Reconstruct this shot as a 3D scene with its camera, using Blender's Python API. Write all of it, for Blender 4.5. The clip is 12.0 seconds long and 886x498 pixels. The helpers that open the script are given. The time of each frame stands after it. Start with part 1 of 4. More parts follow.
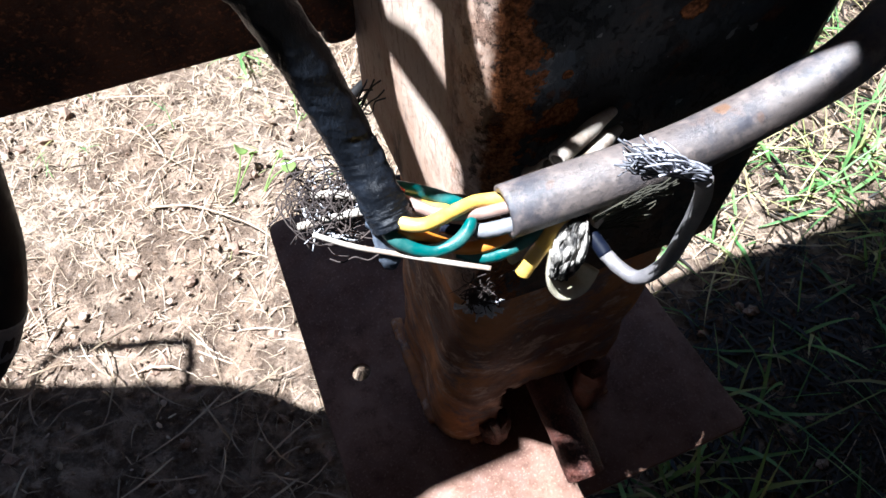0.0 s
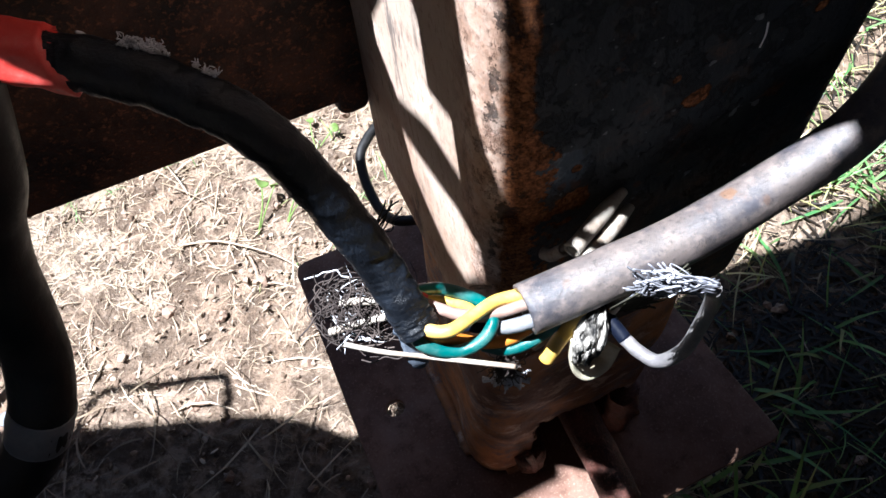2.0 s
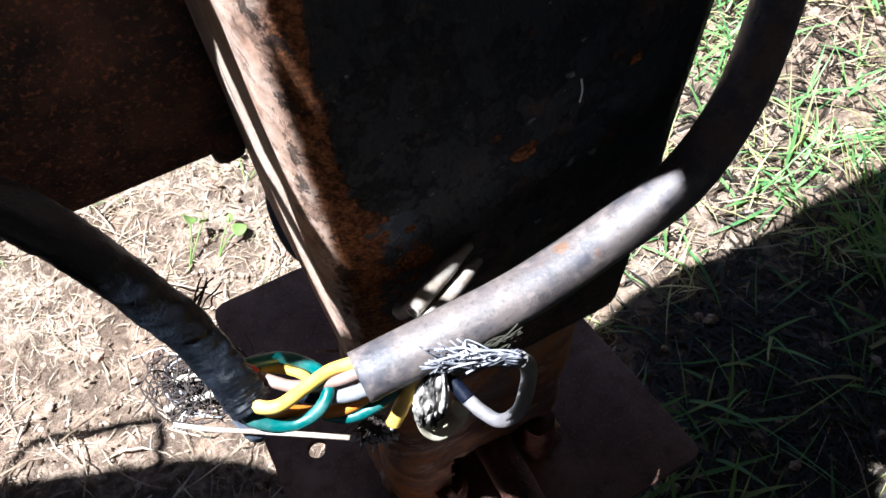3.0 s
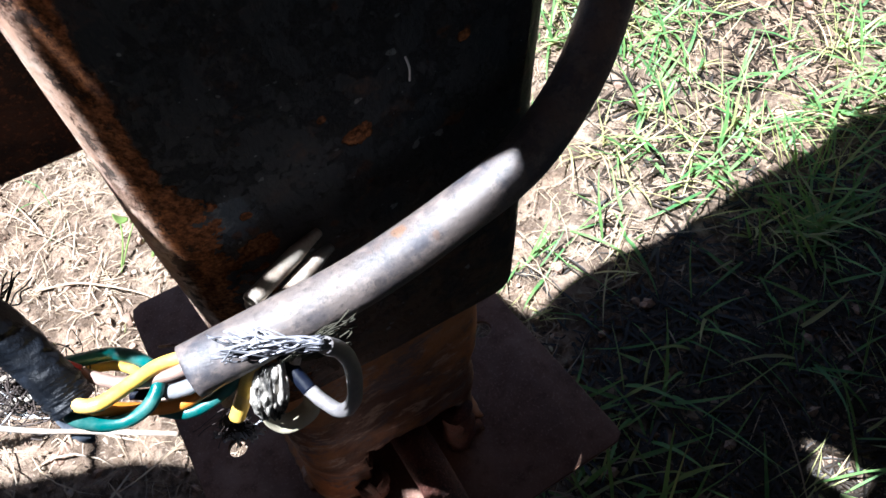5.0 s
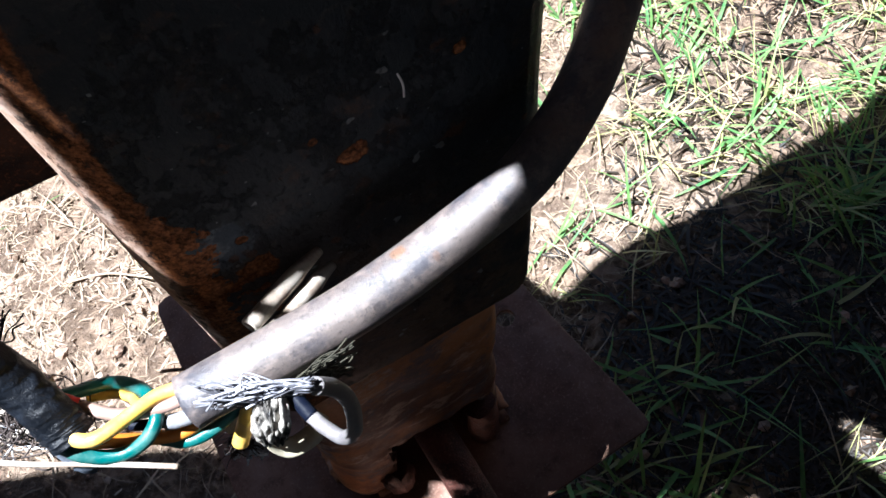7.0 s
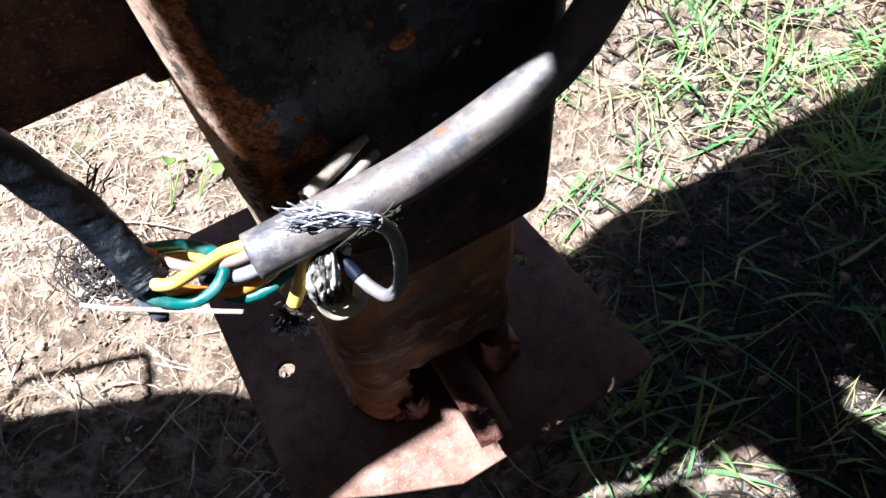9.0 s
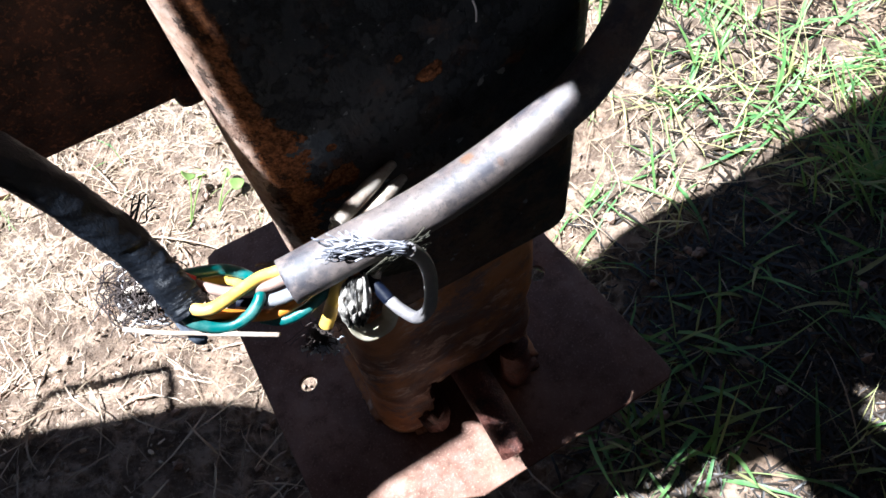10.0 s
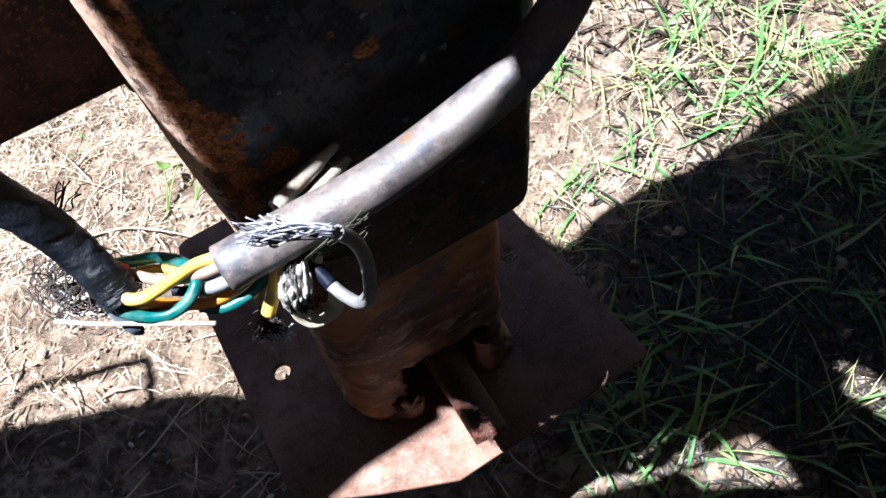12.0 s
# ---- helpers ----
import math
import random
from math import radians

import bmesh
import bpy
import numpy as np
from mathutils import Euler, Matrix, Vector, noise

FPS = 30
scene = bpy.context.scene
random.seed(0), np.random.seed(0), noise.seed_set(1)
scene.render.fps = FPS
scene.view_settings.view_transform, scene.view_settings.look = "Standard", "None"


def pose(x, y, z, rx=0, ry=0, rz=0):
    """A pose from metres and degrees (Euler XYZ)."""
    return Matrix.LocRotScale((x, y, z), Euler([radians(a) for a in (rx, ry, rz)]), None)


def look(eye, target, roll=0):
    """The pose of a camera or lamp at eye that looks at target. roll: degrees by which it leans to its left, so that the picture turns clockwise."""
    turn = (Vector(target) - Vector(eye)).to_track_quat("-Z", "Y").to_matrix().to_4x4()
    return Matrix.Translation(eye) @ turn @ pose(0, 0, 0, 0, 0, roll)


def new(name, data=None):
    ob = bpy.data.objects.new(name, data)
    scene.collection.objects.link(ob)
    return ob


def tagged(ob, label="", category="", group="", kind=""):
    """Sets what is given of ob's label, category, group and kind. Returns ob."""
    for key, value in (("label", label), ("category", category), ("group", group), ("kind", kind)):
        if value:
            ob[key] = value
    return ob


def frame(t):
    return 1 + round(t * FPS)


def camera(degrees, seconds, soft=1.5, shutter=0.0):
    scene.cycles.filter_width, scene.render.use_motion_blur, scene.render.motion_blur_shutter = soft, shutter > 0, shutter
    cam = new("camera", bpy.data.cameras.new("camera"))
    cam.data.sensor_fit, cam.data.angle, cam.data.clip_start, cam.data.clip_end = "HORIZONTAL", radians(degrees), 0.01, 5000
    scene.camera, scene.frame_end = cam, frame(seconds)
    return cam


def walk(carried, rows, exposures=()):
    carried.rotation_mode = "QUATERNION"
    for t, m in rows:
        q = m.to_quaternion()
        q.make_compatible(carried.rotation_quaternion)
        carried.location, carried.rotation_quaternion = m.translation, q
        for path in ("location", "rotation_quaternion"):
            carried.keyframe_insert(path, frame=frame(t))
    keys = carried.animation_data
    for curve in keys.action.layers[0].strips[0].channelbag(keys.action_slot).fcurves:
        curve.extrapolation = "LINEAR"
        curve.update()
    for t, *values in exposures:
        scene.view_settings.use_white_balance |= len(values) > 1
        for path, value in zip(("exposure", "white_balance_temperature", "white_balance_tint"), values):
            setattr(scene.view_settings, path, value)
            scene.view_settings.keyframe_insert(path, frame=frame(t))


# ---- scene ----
cam = camera(60.0, 12.0, soft=1.5)
PATH = [
    (0, (0.0421, 0.0014, 0.9548), (-0.1048, 0.9897, -0.7778), 0.43),
    (0.5, (0.0231, 0.0238, 0.9746), (-0.1760, 1.0254, -0.7450), -5.20),
    (1, (0.0314, 0.0337, 0.9931), (-0.1900, 1.0361, -0.7233), -8.20),
    (1.5, (0.0350, 0.0325, 0.9855), (-0.1739, 1.0134, -0.7449), -7.30),
    (2, (0.0399, 0.0278, 0.9840), (-0.1674, 0.9954, -0.7540), -6.68),
    (2.5, (0.0618, 0.0387, 0.9794), (-0.0890, 1.0117, -0.7615), -5.23),
    (3, (0.0854, 0.0495, 0.9864), (-0.0301, 1.0560, -0.7381), -4.82),
    (3.5, (0.1115, 0.0555, 0.9871), (0.0567, 1.0703, -0.7355), -3.35),
    (3.7, (0.1166, 0.0534, 0.9882), (0.0557, 1.0522, -0.7435), -3.47),
    (5.3, (0.1314, 0.0496, 0.9760), (0.1036, 1.0414, -0.7606), -2.31),
    (5.5, (0.1291, 0.0460, 0.9813), (0.0755, 1.0320, -0.7579), -3.55),
    (6, (0.1281, 0.0419, 0.9825), (0.0680, 1.0212, -0.7603), -3.57),
    (6.5, (0.1307, 0.0401, 0.9846), (0.0409, 1.0106, -0.7619), -5.24),
    (7, (0.1419, 0.0704, 0.9760), (0.0238, 1.0010, -0.7903), -8.48),
    (7.2, (0.1417, 0.0672, 0.9767), (0.0258, 0.9686, -0.8048), -8.35),
    (8.8, (0.1281, 0.0212, 0.9875), (-0.0084, 0.9046, -0.8017), -8.05),
    (9, (0.1309, 0.0217, 0.9873), (0.0005, 0.9079, -0.8009), -8.13),
    (9.5, (0.1216, 0.0111, 0.9938), (-0.0417, 0.8978, -0.7915), -9.35),
    (10, (0.1261, 0.0224, 0.9993), (-0.0381, 0.9272, -0.7768), -10.34),
    (10.5, (0.1314, 0.0177, 0.9950), (-0.0232, 0.9068, -0.7898), -9.87),
    (11, (0.1339, 0.0181, 0.9945), (-0.0174, 0.8988, -0.7948), -10.17),
    (11.5, (0.1387, 0.0115, 0.9975), (-0.0038, 0.8954, -0.7910), -10.05),
    (12, (0.1445, 0.0249, 0.9899), (0.0004, 0.8964, -0.8045), -10.76),
]
EXPOSURES = [(0, 2.35, 5480, 8), (4, 2.35, 5480, 8), (6, 2.5, 5480, 8), (12, 2.45, 5480, 8)]
walk(cam, [(t, look(eye, target, roll)) for t, eye, target, roll in PATH], EXPOSURES)

# ---- world, sun, exposure ----
U, V = Vector((0.866, 0.5, 0)), Vector((-0.5, 0.866, 0))   # the leg's own axes: across its front, and into it
SUN_U, SUN_V = 0.361, 0.108                                    # how far the sunlight drifts per metre of fall
RAY = U * SUN_U - V * SUN_V - Vector((0, 0, 1))
S = (-RAY).normalized()
world = bpy.data.worlds.new("world")
scene.world = world
world.use_nodes = True
wn = world.node_tree.nodes
sky = wn.new("ShaderNodeTexSky")
sky.sky_type, sky.sun_disc = "NISHITA", False
sky.sun_elevation, sky.sun_rotation = math.asin(S.z), math.atan2(S.x, S.y)
world.node_tree.links.new(sky.outputs[0], wn["Background"].inputs[0])
wn["Background"].inputs[1].default_value = 0.016
sun = new("sun", bpy.data.lights.new("sun", "SUN"))
sun.data.energy, sun.data.angle, sun.data.color = 5.0, radians(0.53), (1.0, 0.96, 0.91)
sun.matrix_world = look(S * 6, (0, 0, 0))
GROUND = -0.05


# ---- materials ----
class Nodes:
    """A small builder for one node material."""

    def __init__(self, name, coords="Object"):
        self.mat = bpy.data.materials.new(name)
        self.mat.use_nodes = True
        self.t = self.mat.node_tree
        self.b = self.t.nodes["Principled BSDF"]
        self.co = self.t.nodes.new("ShaderNodeTexCoord").outputs[coords]

    def add(self, kind, **values):
        n = self.t.nodes.new(kind)
        for k, val in values.items():
            n.inputs[k].default_value = val
        return n

    def link(self, a, b):
        self.t.links.new(a, b)

    def noise(self, scale, detail=6, rough=0.6, stretch=None, offset=(0, 0, 0)):
        m = self.add("ShaderNodeMapping")
        m.inputs["Location"].default_value = offset
        if stretch:
            m.inputs["Scale"].default_value = stretch
        self.link(self.co, m.inputs[0])
        n = self.add("ShaderNodeTexNoise", Scale=scale, Detail=detail, Roughness=rough)
        self.link(m.outputs[0], n.inputs["Vector"])
        return n.outputs["Fac"]

    def ramp(self, fac, lo, hi, a=0.0, b=1.0):
        n = self.add("ShaderNodeMapRange")
        n.interpolation_type = "SMOOTHSTEP"
        for k, val in zip(("From Min", "From Max", "To Min", "To Max"), (lo, hi, a, b)):
            n.inputs[k].default_value = val
        self.link(fac, n.inputs[0])
        return n.outputs[0]

    def math(self, op, a, b=0.5):
        n = self.t.nodes.new("ShaderNodeMath")
        n.operation = op
        for i, val in enumerate((a, b)):
            if isinstance(val, (int, float)):
                n.inputs[i].default_value = val
            else:
                self.link(val, n.inputs[i])
        return n.outputs[0]

    def mix(self, fac, a, b):
        n = self.t.nodes.new("ShaderNodeMix")
        n.data_type = "RGBA"
        for i, val in ((0, fac), (6, a), (7, b)):
            if isinstance(val, tuple):
                n.inputs[i].default_value = (*val, 1)
            elif isinstance(val, (int, float)):
                n.inputs[i].default_value = val
            else:
                self.link(val, n.inputs[i])
        return n.outputs[2]

    def axis(self, k):
        n = self.t.nodes.new("ShaderNodeSeparateXYZ")
        self.link(self.co, n.inputs[0])
        return n.outputs[k]

    def spot(self, centre, r, ragged):
        """1 within an uneven round patch."""
        n = self.t.nodes.new("ShaderNodeVectorMath")
        n.operation = "DISTANCE"
        self.link(self.co, n.inputs[0])
        n.inputs[1].default_value = centre
        d = self.math("ADD", n.outputs["Value"], self.math("MULTIPLY", self.math("SUBTRACT", ragged, 0.5), r * 2.6))
        return self.ramp(d, r, r * 0.8)

    def island(self):
        return self.t.nodes.new("ShaderNodeNewGeometry").outputs["Random Per Island"]

    def bump(self, height, strength, distance):
        n = self.add("ShaderNodeBump", Strength=strength, Distance=distance)
        self.link(height, n.inputs["Height"])
        if self.b.inputs["Normal"].is_linked:
            self.link(self.b.inputs["Normal"].links[0].from_socket, n.inputs["Normal"])
        self.link(n.outputs[0], self.b.inputs["Normal"])

    def done(self, colour, rough, metal=0.0, spec=0.5):
        for key, val in (("Base Color", colour), ("Roughness", rough), ("Metallic", metal), ("Specular IOR Level", spec)):
            if isinstance(val, tuple):
                self.b.inputs[key].default_value = (*val, 1)
            elif isinstance(val, (int, float)):
                self.b.inputs[key].default_value = val
            else:
                self.link(val, self.b.inputs[key])
        return self.mat


def rusty(name, dark, mid, light, scale=18, rough=(0.65, 0.95), bump=0.5):
    n = Nodes(name)
    big, fine = n.noise(scale, 8, 0.65), n.noise(scale * 12, 6, 0.7)
    c = n.mix(n.ramp(big, 0.35, 0.65), dark, mid)
    c = n.mix(n.math("MULTIPLY", n.ramp(fine, 0.5, 0.7), 0.7), c, light)
    n.bump(fine, bump, 0.0015)
    n.bump(big, bump, 0.003)
    return n.done(c, n.ramp(fine, 0.3, 0.7, *rough), 0.15)


def painted_steel():
    """Worn black paint on the front, bare rust-brown steel round the corner and on the side."""
    n = Nodes("worn_black_painted_steel")
    ragged = n.noise(95, 9, 0.72, (1, 1, 0.5))
    wide = n.noise(14, 4, 0.6)
    mid = n.noise(48, 7, 0.7)
    fine = n.noise(520, 5, 0.7)
    u, v, z = n.math("ADD", n.axis(0), 0.0068), n.axis(1), n.axis(2)
    # the paint begins past the corner; a rust band lies before it, flakes of paint hang on before that
    edge = n.math("ADD", u, n.math("MULTIPLY", n.math("SUBTRACT", ragged, 0.5), 0.012))
    lower = n.math("MULTIPLY", n.ramp(z, 0.80, 0.745), n.ramp(mid, 0.35, 0.6, 0.0, 0.022))
    paint = n.ramp(n.math("SUBTRACT", edge, lower), 0.1345, 0.1365)
    flakes = n.math("MULTIPLY", n.ramp(n.noise(105, 7, 0.72, (1, 1, 0.8), (5, 2, 1)), 0.545, 0.57),
                    n.math("MULTIPLY", n.ramp(edge, 0.1222, 0.1238), n.ramp(edge, 0.1335, 0.1310)))
    rustband = n.math("MULTIPLY", n.ramp(edge, 0.1245, 0.1285), n.ramp(v, 0.170, 0.155))
    smears = n.math("MULTIPLY", n.ramp(n.noise(60, 7, 0.7, (1, 1, 0.3), (1, 8, 1)), 0.54, 0.66), n.ramp(v, 0.185, 0.215))
    specks = n.ramp(n.noise(75, 3, 0.5, offset=(3, 1, 7)), 0.685, 0.72)
    patch = n.math("MAXIMUM", n.spot((0.1932, 0.1405, 0.7660), 0.0055, ragged), n.spot((0.148, 0.1405, 0.7295), 0.0085, ragged))
    patch = n.math("MAXIMUM", patch, n.math("MULTIPLY", n.spot((0.1825, 0.1405, 0.7815), 0.0022, ragged), 0.8))
    patch = n.math("MAXIMUM", patch, n.spot((0.2372, 0.1405, 0.791), 0.003, ragged))
    patch = n.math("MAXIMUM", patch, n.spot((0.1476, 0.1405, 0.7498), 0.0028, ragged))
    grey = n.math("MULTIPLY", n.spot((0.1405, 0.1405, 0.7485), 0.014, ragged), 0.85)
    low = n.math("MULTIPLY", n.ramp(z, 0.745, 0.66), n.ramp(mid, 0.36, 0.62))
    rust = n.mix(n.ramp(fine, 0.35, 0.7), (0.10, 0.037, 0.017), (0.38, 0.15, 0.060))
    bare = n.mix(n.ramp(wide, 0.35, 0.62), (0.45, 0.31, 0.23), (0.58, 0.45, 0.36))
    bare = n.mix(n.math("MULTIPLY", n.ramp(n.noise(230, 6, 0.75, (1, 1, 0.4)), 0.52, 0.68), 0.55), bare, (0.20, 0.09, 0.055))
    bare = n.mix(n.math("MULTIPLY", n.ramp(mid, 0.54, 0.72), 0.55), bare, (0.25, 0.10, 0.055))
    bare = n.mix(n.math("MULTIPLY", smears, 0.7), bare, (0.05, 0.05, 0.055))
    pits = n.math("MULTIPLY", n.ramp(n.noise(130, 8, 0.75, (1, 1, 0.7), (9, 1, 4)), 0.46, 0.58), n.ramp(v, 0.180, 0.160))
    # pinkish corner rust, painted paler to make up for the weak raking sun
    bare = n.mix(n.math("MULTIPLY", n.ramp(v, 0.176, 0.156), 0.65), bare, n.mix(n.ramp(mid, 0.4, 0.6), (0.60, 0.36, 0.25), (0.74, 0.57, 0.47)))
    bare = n.mix(n.math("MULTIPLY", pits, 0.4), bare, n.mix(n.ramp(fine, 0.4, 0.65), (0.07, 0.028, 0.016), (0.30, 0.14, 0.08)))
    crust = n.noise(62, 9, 0.78, (1, 1, 0.75), (8, 5, 3))
    scab = n.math("MULTIPLY", n.ramp(crust, 0.50, 0.58), n.math("MULTIPLY", n.ramp(v, 0.168, 0.156), n.ramp(u, 0.118, 0.1215)))
    bare = n.mix(n.math("MULTIPLY", scab, 0.6), bare, n.mix(n.ramp(fine, 0.42, 0.6), (0.15, 0.055, 0.032), (0.58, 0.38, 0.29)))
    bare = n.mix(rustband, bare, rust)
    bare = n.mix(n.math("MULTIPLY", flakes, 0.75), bare, (0.016, 0.018, 0.020))
    black = n.mix(n.ramp(wide, 0.4, 0.7), (0.017, 0.022, 0.029), (0.040, 0.043, 0.048))
    black = n.mix(n.math("MULTIPLY", n.ramp(n.noise(26, 8, 0.72, offset=(4, 9, 2)), 0.54, 0.70), 0.6), black, (0.12, 0.060, 0.036))
    black = n.mix(n.math("MULTIPLY", n.ramp(n.noise(210, 7, 0.75, offset=(6, 2, 5)), 0.55, 0.70), 0.55), black, (0.085, 0.075, 0.068))
    black = n.mix(n.math("MULTIPLY", n.ramp(mid, 0.57, 0.72), 0.6), black, (0.14, 0.066, 0.037))
    black = n.mix(n.math("MULTIPLY", low, 0.75), black, (0.125, 0.080, 0.050))
    black = n.mix(grey, black, n.mix(n.ramp(mid, 0.4, 0.6), (0.06, 0.075, 0.095), (0.34, 0.38, 0.43)))
    black = n.mix(n.math("MULTIPLY", specks, 0.6), black, (0.10, 0.04, 0.02))
    black = n.mix(patch, black, rust)
    chips = n.math("MAXIMUM", n.ramp(n.noise(160, 2, 0.4), 0.735, 0.76), n.ramp(n.noise(420, 1, 0.4, offset=(2, 2, 2)), 0.76, 0.78))
    black = n.mix(n.math("MULTIPLY", chips, 0.8), black, (0.22, 0.23, 0.24))
    c = n.mix(paint, bare, black)
    n.bump(n.math("ADD", n.math("SUBTRACT", paint, patch), flakes), 0.7, 0.0012)
    n.bump(scab, 0.8, 0.0022)
    n.bump(fine, 0.3, 0.0008)
    n.bump(n.math("MULTIPLY", ragged, n.ramp(paint, 0, 1, 1.0, 0.6)), 0.8, 0.003)
    return n.done(c, n.math("ADD", n.ramp(paint, 0, 1, 0.85, 0.5), n.math("MULTIPLY", patch, 0.4)), 0.0, 0.10)


def leg_rust():
    """The inner tube: dark old paint, orange rust and pale scraped edges."""
    n = Nodes("brown_rusted_steel")
    wide, mid, fine = n.noise(11, 5, 0.6), n.noise(42, 8, 0.7), n.noise(330, 5, 0.7)
    c = n.mix(n.ramp(wide, 0.40, 0.60), (0.17, 0.090, 0.062), (0.56, 0.26, 0.105))
    c = n.mix(n.math("MULTIPLY", n.ramp(n.noise(24, 8, 0.72, (1, 0.8, 0.9), (7, 3, 2)), 0.50, 0.62), 0.75), c, (0.12, 0.128, 0.155))
    c = n.mix(n.math("MULTIPLY", n.ramp(n.noise(34, 8, 0.78, (0.8, 0.8, 1.3), (4, 4, 4)), 0.53, 0.62), 0.8), c, (0.62, 0.46, 0.34))
    c = n.mix(n.math("MULTIPLY", n.ramp(fine, 0.52, 0.72), 0.35), c, (0.30, 0.17, 0.10))
    n.bump(fine, 0.5, 0.001)
    n.bump(mid, 0.7, 0.003)
    return n.done(c, n.ramp(mid, 0.35, 0.65, 0.5, 0.85), 0.0, 0.3)


def plate_rust():
    """Rolled plate with dull brown rust and dark spots; a worn side edge, its pale highlight painted in."""
    n = Nodes("rusty_plate_steel")
    wide, mid, fine = n.noise(9, 5, 0.6), n.noise(60, 7, 0.7), n.noise(400, 5, 0.7)
    c = n.mix(n.ramp(wide, 0.36, 0.64), (0.115, 0.057, 0.038), (0.22, 0.125, 0.086))
    c = n.mix(n.math("MULTIPLY", n.ramp(mid, 0.52, 0.70), 0.55), c, (0.06, 0.030, 0.022))
    c = n.mix(n.math("MULTIPLY", n.ramp(fine, 0.52, 0.72), 0.4), c, (0.42, 0.29, 0.21))
    # side face paler than the top: wear, plus sky light put into the colour
    edge = n.math("MULTIPLY", n.ramp(n.axis(2), 0.2848, 0.2842), n.ramp(mid, 0.36, 0.5))
    c = n.mix(edge, c, (0.34, 0.29, 0.27))
    n.bump(fine, 0.3, 0.0008)
    n.bump(mid, 0.4, 0.0015)
    return n.done(c, n.ramp(mid, 0.35, 0.65, 0.55, 0.85), 0.1, 0.4)


def rubber(name, colour, dust, rough=0.6, dusty=0.45, scale=90, spec=0.4):
    n = Nodes(name)
    a, f = n.noise(scale, 7, 0.7), n.noise(scale * 9, 4, 0.7)
    c = n.mix(n.math("MULTIPLY", n.ramp(a, 0.42, 0.68), dusty), colour, dust)
    c = n.mix(n.math("MULTIPLY", n.ramp(f, 0.6, 0.75), 0.35), c, dust)
    n.bump(f, 0.3, 0.0004)
    n.bump(a, 0.25, 0.001)
    return n.done(c, n.ramp(a, 0.3, 0.7, rough - 0.12, rough + 0.2), 0.0, spec)


def creased_tape():
    """Black cloth tape: creases, rubbed-in dust and a dull blue sheen put into the colour."""
    n = Nodes("black_cloth_tape")
    wide, crease, fine = n.noise(55, 6, 0.65), n.noise(210, 6, 0.7, (1, 1, 0.45)), n.noise(1100, 3, 0.6)
    # the bluer tone paints the tape's sheen
    c = n.mix(n.ramp(wide, 0.44, 0.66), (0.0028, 0.0036, 0.0055), (0.0085, 0.0115, 0.018))
    c = n.mix(n.math("MULTIPLY", n.ramp(crease, 0.66, 0.78), 0.35), c, (0.07, 0.085, 0.11))
    n.bump(crease, 0.7, 0.0016)
    n.bump(fine, 0.25, 0.0003)
    return n.done(c, n.ramp(wide, 0.3, 0.7, 0.34, 0.55), 0.0, 0.3)


def old_sheath():
    """Grey rubber, scuffed along its length, with brown specks and dust."""
    n = Nodes("dusty_grey_rubber")
    wide, mid, fine = n.noise(40, 6, 0.7), n.noise(150, 7, 0.75), n.noise(450, 5, 0.75)
    c = n.mix(n.ramp(wide, 0.36, 0.64), (0.045, 0.043, 0.052), (0.115, 0.094, 0.086))
    c = n.mix(n.math("MULTIPLY", n.ramp(mid, 0.46, 0.66), 0.6), c, (0.21, 0.165, 0.142))
    c = n.mix(n.math("MULTIPLY", n.ramp(fine, 0.52, 0.66), 0.6), c, (0.022, 0.020, 0.022))
    c = n.mix(n.ramp(n.noise(95, 2, 0.4, offset=(2, 5, 1)), 0.70, 0.74, 0.0, 0.5), c, (0.10, 0.055, 0.035))
    c = n.mix(n.math("MULTIPLY", n.ramp(n.noise(28, 7, 0.75, offset=(1, 7, 3)), 0.53, 0.66), 0.5), c, (0.17, 0.10, 0.07))
    c = n.mix(n.spot((0.1055, 0.1875, 0.7490), 0.0030, mid), c, (0.13, 0.075, 0.048))
    crack = n.noise(260, 9, 0.8, offset=(3, 3, 3))
    c = n.mix(n.math("MULTIPLY", n.ramp(crack, 0.40, 0.32), 0.7), c, (0.012, 0.011, 0.012))
    n.bump(fine, 0.45, 0.0005)
    n.bump(crack, 0.5, 0.0008)
    n.bump(mid, 0.4, 0.001)
    return n.done(c, n.ramp(mid, 0.3, 0.7, 0.33, 0.52), 0.0, 0.6)


def crinkled_foil():
    """Dull foil with black streaks and dark crease lines."""
    n = Nodes("streaked_crinkled_foil")
    crease, streak = n.noise(330, 7, 0.7, (1, 0.4, 0.4)), n.noise(120, 5, 0.7, (1, 0.6, 0.6), (4, 1, 2))
    c = n.mix(n.ramp(streak, 0.42, 0.58), (0.010, 0.009, 0.009), (0.40, 0.37, 0.33))
    c = n.mix(n.math("MULTIPLY", n.ramp(crease, 0.52, 0.62), 0.85), c, (0.018, 0.016, 0.015))
    n.bump(crease, 0.8, 0.0012)
    return n.done(c, n.ramp(streak, 0.3, 0.7, 0.3, 0.6), 0.3, 0.5)


